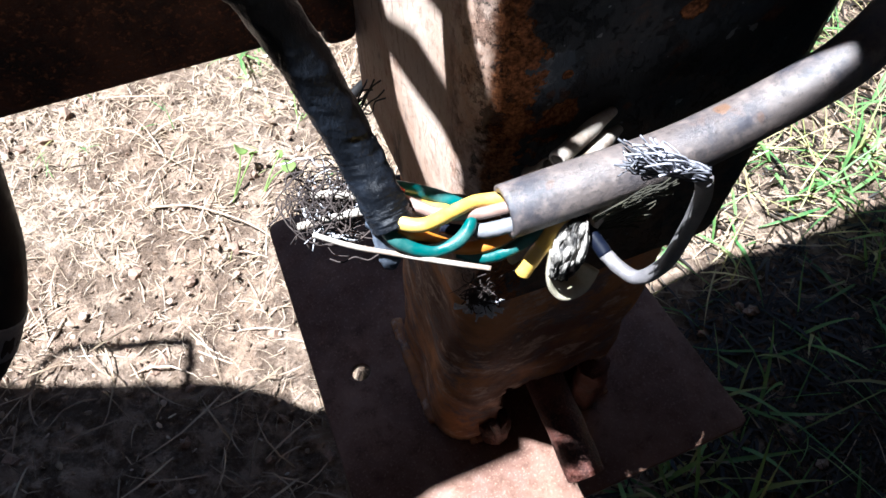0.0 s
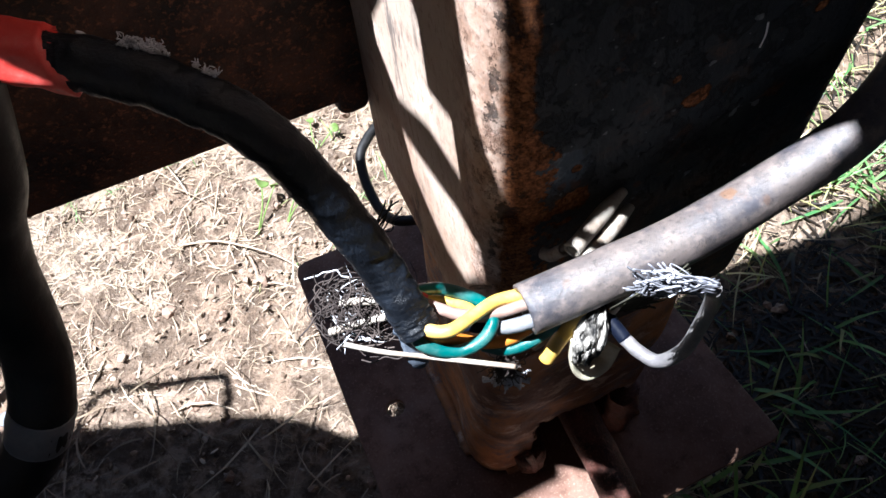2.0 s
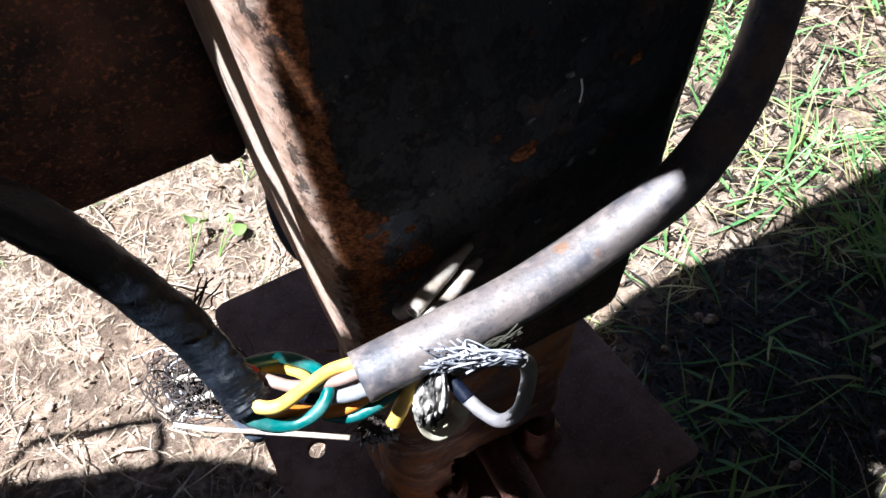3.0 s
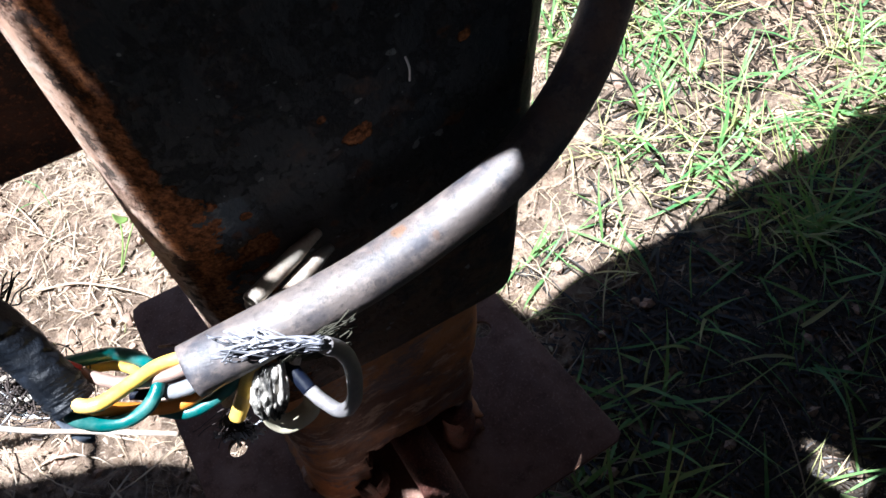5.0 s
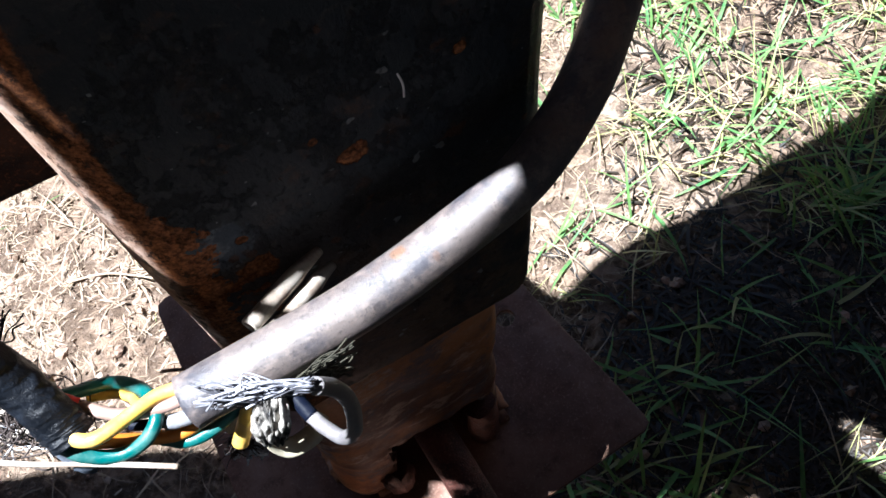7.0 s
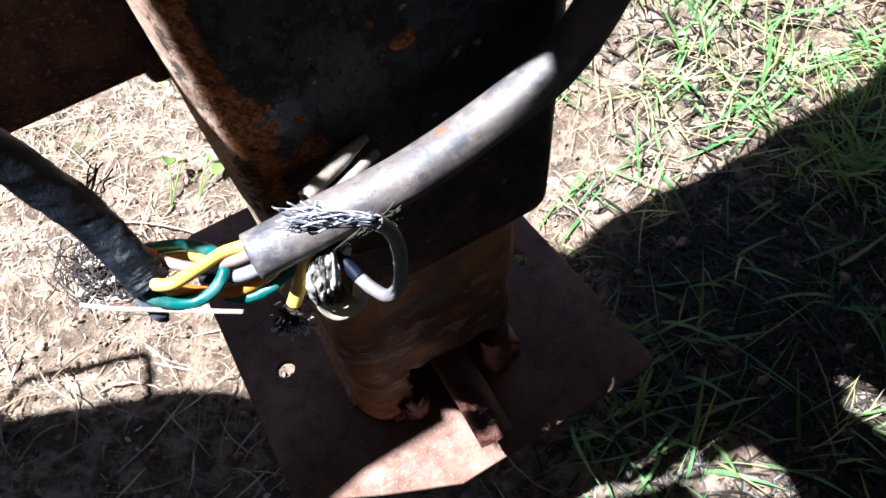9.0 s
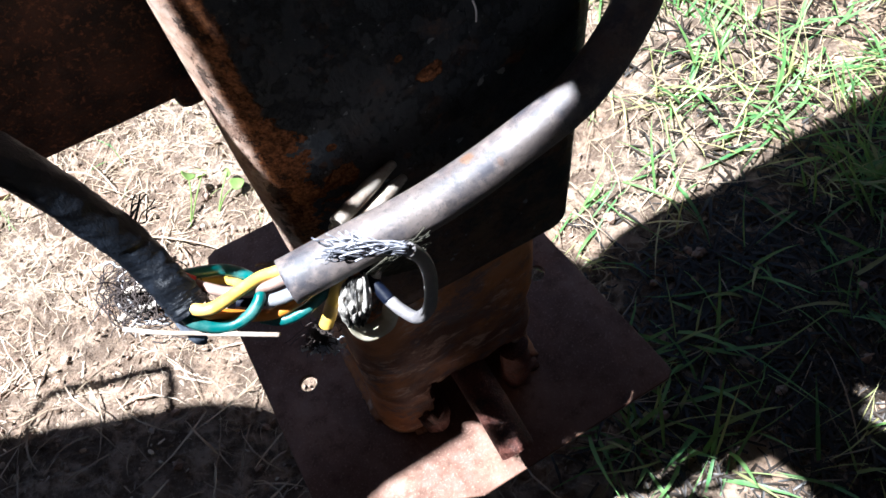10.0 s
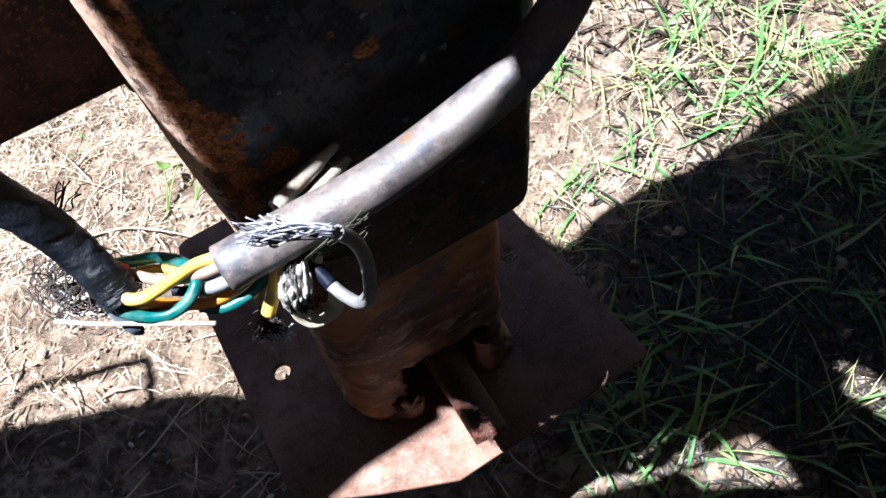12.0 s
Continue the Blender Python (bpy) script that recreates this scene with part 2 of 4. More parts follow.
def ground_soil():
    n = Nodes("dry_soil")
    big, mid, fine = n.noise(3.2, 5), n.noise(22, 8, 0.7), n.noise(170, 6, 0.75)
    c = n.mix(n.ramp(big, 0.38, 0.62), (0.31, 0.215, 0.15), (0.42, 0.32, 0.24))
    c = n.mix(n.ramp(mid, 0.44, 0.60), n.mix(0.85, c, (0.11, 0.075, 0.052)), c)
    c = n.mix(n.math("MULTIPLY", n.ramp(fine, 0.5, 0.75), 0.45), c, (0.50, 0.41, 0.34))
    n.bump(fine, 0.9, 0.005)
    n.bump(mid, 1.0, 0.03)
    return n.done(c, 0.95, 0, 0.15)


def blades(name, a, b, c3, through_light=0.0):
    """Blades of grass: each strip its own tone."""
    n = Nodes(name)
    r = n.island()
    c = n.mix(n.ramp(r, 0.0, 0.6), a, b)
    c = n.mix(n.ramp(r, 0.72, 1.0), c, c3)
    c = n.mix(n.math("MULTIPLY", n.ramp(n.noise(120, 4), 0.4, 0.7), 0.3), c, c3)
    m = n.done(c, 0.45, 0, 0.4)
    thin = n.add("ShaderNodeBsdfTranslucent")
    n.link(n.mix(0.25, c, (0.75, 0.8, 0.2)), thin.inputs["Color"])
    both = n.add("ShaderNodeMixShader", Fac=through_light)
    n.link(n.b.outputs[0], both.inputs[1])
    n.link(thin.outputs[0], both.inputs[2])
    n.link(both.outputs[0], n.t.nodes["Material Output"].inputs["Surface"])
    return m


M_STEEL = painted_steel()
M_BEAM = rusty("dark_rusty_beam_paint", (0.011, 0.008, 0.007), (0.085, 0.036, 0.022), (0.36, 0.15, 0.078), 26, (0.5, 0.85), 0.5)
M_LEG = leg_rust()
M_PLATE = plate_rust()
M_PIN = rusty("dark_red_rust", (0.030, 0.010, 0.007), (0.115, 0.034, 0.022), (0.34, 0.17, 0.13), 45, (0.35, 0.8), 0.9)
M_SHEATH = old_sheath()
M_TAPE = creased_tape()
M_RED = rubber("red_tape", (0.55, 0.045, 0.035), (0.58, 0.17, 0.14), 0.42, 0.5, 70)
M_BLACK = rubber("black_rubber_cable", (0.007, 0.0065, 0.0065), (0.035, 0.030, 0.028), 0.5, 0.55, 60, 0.3)
M_YELLOW = rubber("yellow_insulation", (0.60, 0.38, 0.060), (0.44, 0.29, 0.13), 0.42, 0.7)
M_ORANGE = rubber("orange_insulation", (0.52, 0.17, 0.015), (0.35, 0.17, 0.05), 0.4, 0.4)
M_TEAL = rubber("teal_green_insulation", (0.004, 0.080, 0.075), (0.075, 0.15, 0.13), 0.36, 0.5)
M_GREY = rubber("grey_insulation", (0.13, 0.135, 0.15), (0.25, 0.245, 0.24), 0.42, 0.5)
M_HOOK = rubber("dark_grey_insulation", (0.12, 0.112, 0.114), (0.24, 0.22, 0.21), 0.42, 0.6, 160)
M_NAVY = rubber("navy_blue_insulation", (0.003, 0.0045, 0.011), (0.010, 0.013, 0.022), 0.5, 0.3, 90, 0.12)
M_WHITE = rubber("yellowed_white_insulation", (0.40, 0.355, 0.30), (0.15, 0.09, 0.055), 0.5, 0.75, 80)
M_CREAM = rubber("cream_insulation", (0.50, 0.45, 0.33), (0.24, 0.18, 0.10), 0.45, 0.5, 70)
M_FRINGE = rubber("olive_cloth_fibre", (0.022, 0.020, 0.012), (0.10, 0.095, 0.06), 0.8, 0.5, 200)
M_SCRAP = rubber("dirty_curled_scrap", (0.34, 0.25, 0.20), (0.07, 0.035, 0.025), 0.7, 0.9, 260)
M_FLAP = rubber("worn_grey_tape", (0.045, 0.055, 0.075), (0.19, 0.22, 0.27), 0.45, 0.7, 120)
M_PINK = rubber("pinkish_insulation", (0.22, 0.14, 0.11), (0.34, 0.25, 0.21), 0.5, 0.5)
M_STRAND = rubber("tinned_wire_strands", (0.20, 0.20, 0.23), (0.48, 0.48, 0.53), 0.4, 0.7)
M_LEADEN = rubber("dull_wire_strands", (0.05, 0.05, 0.058), (0.19, 0.19, 0.21), 0.45, 0.6)
M_FOIL = crinkled_foil()
M_NEST = rubber("dark_root_fibre", (0.035, 0.025, 0.022), (0.13, 0.10, 0.085), 0.8, 0.6, 60)
M_LINT = rubber("pale_lint", (0.58, 0.58, 0.61), (0.25, 0.24, 0.24), 0.9, 0.5)
M_SOIL = ground_soil()
M_GRASS = blades("green_grass", (0.05, 0.175, 0.055), (0.13, 0.28, 0.085), (0.36, 0.34, 0.16), 0.42)
M_STRAW = blades("dry_straw", (0.28, 0.205, 0.14), (0.37, 0.285, 0.195), (0.15, 0.10, 0.063), 0.12)
M_PALE = blades("pale_dry_grass", (0.24, 0.27, 0.09), (0.40, 0.37, 0.16), (0.52, 0.43, 0.26), 0.3)
# near-black colour that stands in for the shade between grass blades
M_SHADE_BLADES = blades("near_black_shade_blades", (0.009, 0.0055, 0.003), (0.022, 0.014, 0.008), (0.005, 0.0035, 0.002))
M_LITTER = blades("leaf_litter", (0.16, 0.105, 0.07), (0.34, 0.26, 0.19), (0.42, 0.35, 0.27))
M_LEAF = blades("seedling_leaf", (0.13, 0.22, 0.05), (0.18, 0.27, 0.075), (0.27, 0.32, 0.12), 0.4)
M_CLOD = rusty("soil_clod", (0.19, 0.12, 0.085), (0.33, 0.22, 0.16), (0.45, 0.34, 0.27), 60, (0.9, 1.0), 0.6)
# steel of the unseen sheets and walls added to block light
M_BLOCKER = rusty("unseen_blocker_steel", (0.03, 0.025, 0.022), (0.07, 0.045, 0.035), (0.12, 0.08, 0.05), 8)


# ---- mesh helpers ----
def mesh_ob(name, geo, mat, parent=None, label="", smooth=True):
    me = bpy.data.meshes.new(name)
    if isinstance(geo, bmesh.types.BMesh):
        geo.to_mesh(me)
        geo.free()
    else:
        me.from_pydata([tuple(p) for p in geo[0]], [], geo[1])
    me.update()
    me.materials.append(mat)
    me.shade_smooth() if smooth else me.shade_flat()
    ob = new(name, me)
    if parent:
        ob.parent = parent
    if label:
        ob["label"] = label
    return ob


def thing(name, label, category, m=None, group=""):
    ob = new(name)
    ob.empty_display_size = 0.02
    if m:
        ob.matrix_world = m
    return tagged(ob, label, category, group)


def spline(points, n):
    """Catmull-Rom through the points."""
    p = np.array(points, float)
    q = np.vstack([2 * p[0] - p[1], p, 2 * p[-1] - p[-2]])
    t = np.linspace(0, len(p) - 1 - 1e-9, n)
    i = t.astype(int)
    s = (t - i)[:, None]
    a, b, c, d = q[i], q[i + 1], q[i + 2], q[i + 3]
    return 0.5 * (2 * b + (c - a) * s + (2 * a - 5 * b + 4 * c - d) * s**2 + (3 * b - a - 3 * c + d) * s**3)


def sweep(points, radius, n=40, sides=14, caps=True, shape=None, flat=1.0):
    """A tube along a smooth line. shape(i, n, angle) scales its radius; hollow ends come from cable_end()."""
    c = spline(points, n) if n else np.array(points, float)
    n = len(c)
    tan = np.gradient(c, axis=0)
    tan /= np.linalg.norm(tan, axis=1)[:, None] + 1e-12
    ref = np.array((0, 0, 1.0)) if abs(tan[0][2]) < 0.9 else np.array((1.0, 0, 0))
    side = np.cross(tan[0], ref)
    side /= np.linalg.norm(side)
    verts, faces = [], []
    for i in range(n):
        side = side - tan[i] * (side @ tan[i])
        side /= np.linalg.norm(side) + 1e-12
        up = np.cross(tan[i], side)
        for k in range(sides):
            a = 2 * math.pi * k / sides
            r = radius * (shape(i, n, a) if shape else 1.0)
            verts.append(c[i] + r * (math.cos(a) * side + flat * math.sin(a) * up))
    for i in range(n - 1):
        for k in range(sides):
            k2 = (k + 1) % sides
            faces.append((i * sides + k, i * sides + k2, (i + 1) * sides + k2, (i + 1) * sides + k))
    if caps:
        faces.append(tuple(range(sides))[::-1])
        faces.append(tuple((n - 1) * sides + k for k in range(sides)))
    return verts, faces


def merge(geos):
    verts, faces = [], []
    for v, f in geos:
        o = len(verts)
        verts += list(v)
        faces += [tuple(k + o for k in g) for g in f]
    return verts, faces


def rounded(u0, u1, v0, v1, r, steps=6):
    pts = []
    for cu, cv, a0 in ((u1 - r, v1 - r, 0), (u0 + r, v1 - r, 90), (u0 + r, v0 + r, 180), (u1 - r, v0 + r, 270)):
        for k in range(steps + 1):
            a = radians(a0 + 90 * k / steps)
            pts.append((cu + r * math.cos(a), cv + r * math.sin(a)))
    return pts


def densify(pts, step):
    out = []
    for k, p in enumerate(pts):
        q = pts[(k + 1) % len(pts)]
        m = max(1, round(math.dist(p, q) / step))
        out += [(p[0] + (q[0] - p[0]) * j / m, p[1] + (q[1] - p[1]) * j / m) for j in range(m)]
    return out


def box_tube(u0, u1, v0, v1, r, zs, wall, dent=0.0, drop=None, ragged=0.0, taper=0.0, step=0.008):
    """A square steel tube with rounded corners and a wall; drop(u, v, z) leaves a hole in it; its lower rim may be uneven."""
    prof = densify(rounded(u0, u1, v0, v1, r), step)
    cu, cv = (u0 + u1) / 2, (v0 + v1) / 2
    fu, fv = 1 - 2 * wall / (u1 - u0), 1 - 2 * wall / (v1 - v0)
    inner = [(cu + (p[0] - cu) * fu, cv + (p[1] - cv) * fv) for p in prof]
    m, verts, faces = len(prof), [], []
    for ring in (prof, inner):
        for j, z in enumerate(zs):
            for u, v in ring:
                w = dent * (noise.noise(Vector((u * 25, v * 25, z * 18)))) if dent else 0
                dz = ragged * noise.noise(Vector((u * 40, v * 40, 3))) if ragged and j == 0 else 0
                w_left = max(0.0, (cu - u) / (cu - u0)) * taper * (1 - (z - zs[0]) / (zs[-1] - zs[0]))
                verts.append((u - w_left + w * (u - cu) / (u1 - u0) * 2, v + w * (v - cv) / (v1 - v0) * 2, z + dz))
    nz = len(zs)
    gone = set()
    for j in range(nz - 1):
        for k in range(m):
            u, v = prof[k]
            if drop and drop(u, v, (zs[j] + zs[j + 1]) / 2):
                gone.add((j, k))
    for half in (0, 1):
        o = half * m * nz
        for j in range(nz - 1):
            for k in range(m):
                if (j, k) in gone:
                    continue
                a, b, c, d = o + j * m + k, o + j * m + (k + 1) % m, o + (j + 1) * m + (k + 1) % m, o + (j + 1) * m + k
                faces.append((a, b, c, d) if half == 0 else (d, c, b, a))
    o = m * nz

    def rim(a, b):
        faces.append((a, b, b + o, a + o))
    for k in range(m):
        k2 = (k + 1) % m
        if (0, k) not in gone:
            rim(k2, k)
        rim((nz - 1) * m + k, (nz - 1) * m + k2)
    for j, k in gone:
        k2 = (k + 1) % m
        for (jj, kk), (a, b) in (((j + 1, k), ((j + 1) * m + k, (j + 1) * m + k2)), ((j, (k + 1) % m), (j * m + k2, (j + 1) * m + k2)), ((j, (k - 1) % m), ((j + 1) * m + k, j * m + k))):
            if (jj, kk) not in gone and jj < nz - 1:
                rim(b, a)
    return verts, faces


def slab(outline, z0, z1, holes=(), bevel=0.0015, cuts=()):
    """A plate cut to an outline, with drilled holes."""
    bm = bmesh.new()
    loops = [outline] + [[(cu + r * math.cos(a), cv + r * 0.9 * math.sin(a)) for a in np.linspace(0, 2 * math.pi, 16, endpoint=False)] for cu, cv, r in holes] + list(cuts)
    edges = []
    for loop in loops:
        vs = [bm.verts.new((u, v, z1)) for u, v in loop]
        edges += [bm.edges.new((vs[k], vs[(k + 1) % len(vs)])) for k in range(len(vs))]
    bmesh.ops.triangle_fill(bm, use_beauty=True, use_dissolve=False, edges=edges, normal=(0, 0, 1))
    top = list(bm.faces)
    bmesh.ops.recalc_face_normals(bm, faces=top)
    res = bmesh.ops.extrude_face_region(bm, geom=top)
    for v in (g for g in res["geom"] if isinstance(g, bmesh.types.BMVert)):
        v.co.z = z0
    bmesh.ops.recalc_face_normals(bm, faces=list(bm.faces))
    sharp = [e for e in bm.edges if len(e.link_faces) == 2 and e.calc_face_angle(0) > 1.0]
    if bevel:
        bmesh.ops.bevel(bm, geom=sharp, offset=bevel, segments=2, affect="EDGES", profile=0.5)
    return bm


def block(size, centre, bevel=0.004, segments=2):
    bm = bmesh.new()
    bmesh.ops.create_cube(bm, size=1.0)
    bmesh.ops.scale(bm, vec=size, verts=bm.verts)
    bmesh.ops.translate(bm, vec=centre, verts=bm.verts)
    bmesh.ops.bevel(bm, geom=list(bm.edges), offset=bevel, segments=segments, affect="EDGES", profile=0.5)
    return bm


def lumps(count, centre, spread, size, seed, squash=0.7):
    """Many small uneven pebbles in one mesh."""
    rng = random.Random(seed)
    geos = []
    base = bmesh.new()
    bmesh.ops.create_icosphere(base, subdivisions=1, radius=1.0)
    bv, bf = [v.co.copy() for v in base.verts], [[v.index for v in f.verts] for f in base.faces]
    base.free()
    for _ in range(count):
        s = size * rng.uniform(0.4, 1.5)
        c = Vector([centre[k] + rng.uniform(-1, 1) * spread[k] for k in range(3)])
        rot = Euler([rng.uniform(0, 6) for _ in range(3)]).to_matrix()
        geos.append(([c + (rot @ Vector((v.x, v.y * rng.uniform(0.7, 1.1), v.z * squash))) * s * rng.uniform(0.75, 1.2) for v in bv], bf))
    return merge(geos)


LEG = Matrix.Rotation(radians(30), 4, "Z")      # u, v, z to the world


# ---- ground ----
def ground_height(x, y):
    p = Vector((x, y, 0))
    h = GROUND + 0.012 * noise.noise(p * 3)
    if abs(x) < 3 and abs(y) < 3:
        crumb = 0.5 - abs(noise.noise(p * 31 + Vector((7, 3, 1))))
        h += 0.007 * noise.noise(p * 13) + 0.010 * crumb + 0.005 * noise.noise(p * 64) + 0.0032 * noise.noise(p * 130)
    return h


def ground():
    def line(a, b, step):
        far = [0.2, 0.5, 1.2, 3, 8, 25, 80, 300, 1500]
        mid = list(np.arange(a, b + 1e-6, step))
        return [a - f for f in far[::-1]] + mid + [b + f for f in far]
    xs, ys = line(-0.95, 1.15, 0.0045), line(-0.15, 1.35, 0.0045)
    verts = [(x, y, ground_height(x, y)) for y in ys for x in xs]
    w = len(xs)
    faces = [(j * w + i, j * w + i + 1, (j + 1) * w + i + 1, (j + 1) * w + i) for j in range(len(ys) - 1) for i in range(w - 1)]
    tagged(mesh_ob("ground", (verts, faces), M_SOIL), "dry trodden brown soil with scattered straw", "ground", kind="structure")


ground()


# ---- light blockers added out of view, and the cross beam beside the leg ----
def deck(name, corners, label, height, openings=(), floor=GROUND):
    """An unseen steel sheet added to block sun; corners and openings are where its shadow falls at the height of the
    floor, in the leg's axes.
    """
    drop = height - floor

    def up(loop):
        return [(a - SUN_U * drop, b + SUN_V * drop) for a, b in loop]
    bm = slab(up(corners), height, height + 0.02, bevel=0, cuts=[up(loop) for loop in openings])
    ob = mesh_ob(name, bm, M_BLOCKER, smooth=False)
    ob.matrix_world = LEG
    tagged(ob, label, "deck", kind="structure")


# invented sheet: its edge and openings follow the shade and sun patches wanted below
REAR = [(-1.6, 1.02), (-0.7, 0.66), (-0.362, 0.524), (-0.343, 0.517), (-0.25, 0.482), (-0.174, 0.455), (-0.12, 0.433), (-0.10, 0.422), (-0.058, 0.395), (-0.038, 0.380), (-0.023, 0.361), (0.0, 0.345), (0.06, 0.350), (0.10, 0.405), (0.44, 0.405), (0.455, 0.35), (0.472, 0.331), (0.51, 0.341), (0.546, 0.352), (0.65, 0.349), (0.745, 0.336), (0.857, 0.344), (0.97, 0.349), (1.04, 0.343), (1.12, 0.358), (1.16, 0.353), (3.2, 0.35)]
OPENINGS = (
    [(0.165, 0.078), (0.20, 0.085), (0.285, 0.0875), (0.298, 0.115), (0.325, 0.14), (0.335, 0.24), (0.46, 0.23), (0.525, 0.13), (0.532, 0.06), (0.5305, 0.02), (0.529, 0.0155), (0.50, 0.0125), (0.459, 0.009), (0.4570, -0.0145), (0.478, -0.015), (0.521, -0.023), (0.537, -0.066), (0.531, -0.104), (0.48, -0.072), (0.42, -0.04), (0.418, -0.022), (0.408, -0.006), (0.38, -0.003), (0.345, 0.010), (0.30, 0.024), (0.24, 0.035), (0.14, 0.05), (0.15, 0.06)],
    [(0.664, 0.006), (0.672, 0.004), (0.691, -0.018), (0.705, -0.035), (0.72, -0.09), (0.68, -0.10), (0.655, -0.037), (0.678, -0.026), (0.672, -0.012)],
)
deck("deck", REAR + [(3.2, -3.0), (-3.0, -3.0), (-3.0, 1.02)], "unseen steel sheet added overhead to cast the shade below", 1.36, OPENINGS)
# rib added out of view to keep a strip of sun off the plate
deck("sun_block_rib", [(0.367, 0.0400), (0.386, 0.0310), (0.409, 0.0300), (0.4148, 0.0390), (0.4185, 0.0405), (0.4250, 0.0335), (0.4270, 0.0285), (0.475, 0.0290), (0.50, 0.0312), (0.56, 0.0330), (0.56, 0.037), (0.4745, 0.0405), (0.456, 0.0455), (0.4455, 0.0455), (0.4300, 0.0325), (0.4200, 0.0420), (0.4400, 0.0500), (0.401, 0.0600), (0.386, 0.0590), (0.367, 0.0510)],
     "unseen narrow rib added overhead to shade the foot plate", 1.03)
# unseen sheet added for the tube's shadow bands; its cut-outs are the lit shapes
deck("sun_block_sheet", [(0.0520, 0.1944), (0.0464, 0.1878), (0.0388, 0.1856), (0.0256, 0.1801), (0.0193, 0.1753), (0.0104, 0.1673), (-0.0296, 0.1602), (-0.0696, 0.2031), (-0.0596, 0.3941), (0.1004, 0.4105), (0.1004, 0.3005), (0.0704, 0.2274)],
     "unseen sheet with two cut-outs, shaped to cast shade on the tube", 1.005,
     ([(0.0130, 0.2998), (0.0380, 0.2338), (0.0334, 0.2229), (0.0212, 0.2274), (0.0238, 0.2020), (0.0062, 0.1977), (0.0038, 0.2367), (-0.0054, 0.2811), (0.0005, 0.3043)],
      [(-0.0088, 0.2883), (-0.0243, 0.2796), (-0.0302, 0.2385), (-0.0273, 0.2123), (-0.0140, 0.1913), (0.0014, 0.1887), (0.0014, 0.2072), (-0.0031, 0.2412)]), 1.005)


# walls added out of view so less sky light reaches the shade
def blocker_wall(name, size, centre):
    tagged(mesh_ob(name, block(size, centre, 0.01), M_BLOCKER), "unseen dark wall added to hold back sky light", "wall", kind="structure")


blocker_wall("blocker_south", (6.0, 0.06, 0.80), (0.2, -0.9, 0.35))
blocker_wall("blocker_west", (0.06, 3.4, 1.42), (-2.3, 0.8, 0.66))
blocker_wall("blocker_east", (0.06, 3.4, 1.42), (2.6, 0.8, 0.66))


def overhead(name, points, z, r, label, category):
    """A hose or rod above the view, in the leg's axes."""
    ob = mesh_ob(name, sweep([(u, v, z) for u, v in points], r, 40, 10), M_BLACK)
    ob.matrix_world = LEG
    tagged(ob, label, category)


# unseen rod, bent so that its shadow draws the hook on the soil
RODS = [(a - SUN_U * 1.1, b + SUN_V * 1.1) for a, b in ((-0.37, 0.47), (-0.348, 0.529), (-0.325, 0.553), (-0.29, 0.557), (-0.237, 0.538), (-0.143, 0.506), (-0.136, 0.498), (-0.1385, 0.474), (-0.16, 0.42))]
overhead("bent_rod", RODS, 1.05, 0.0065, "unseen bent rod added overhead to cast a hook-shaped shadow", "rod")

beam = thing("cross_beam", "dark rusty steel cross beam running into the support leg", "beam", LEG)


def build_beam():
    mesh_ob("beam_body", block((1.324, 0.034, 0.36), (-0.5265, 0.327, 0.814), 0.004, 3), M_BEAM, beam)
    mesh_ob("weld_lug", block((0.021, 0.020, 0.030), (0.1025, 0.318, 0.637), 0.007, 3), M_BEAM, beam)


build_beam()

# ---- support leg ----
leg = thing("support_leg", "worn black and rust-brown steel support leg with square foot plate", "support leg", LEG)


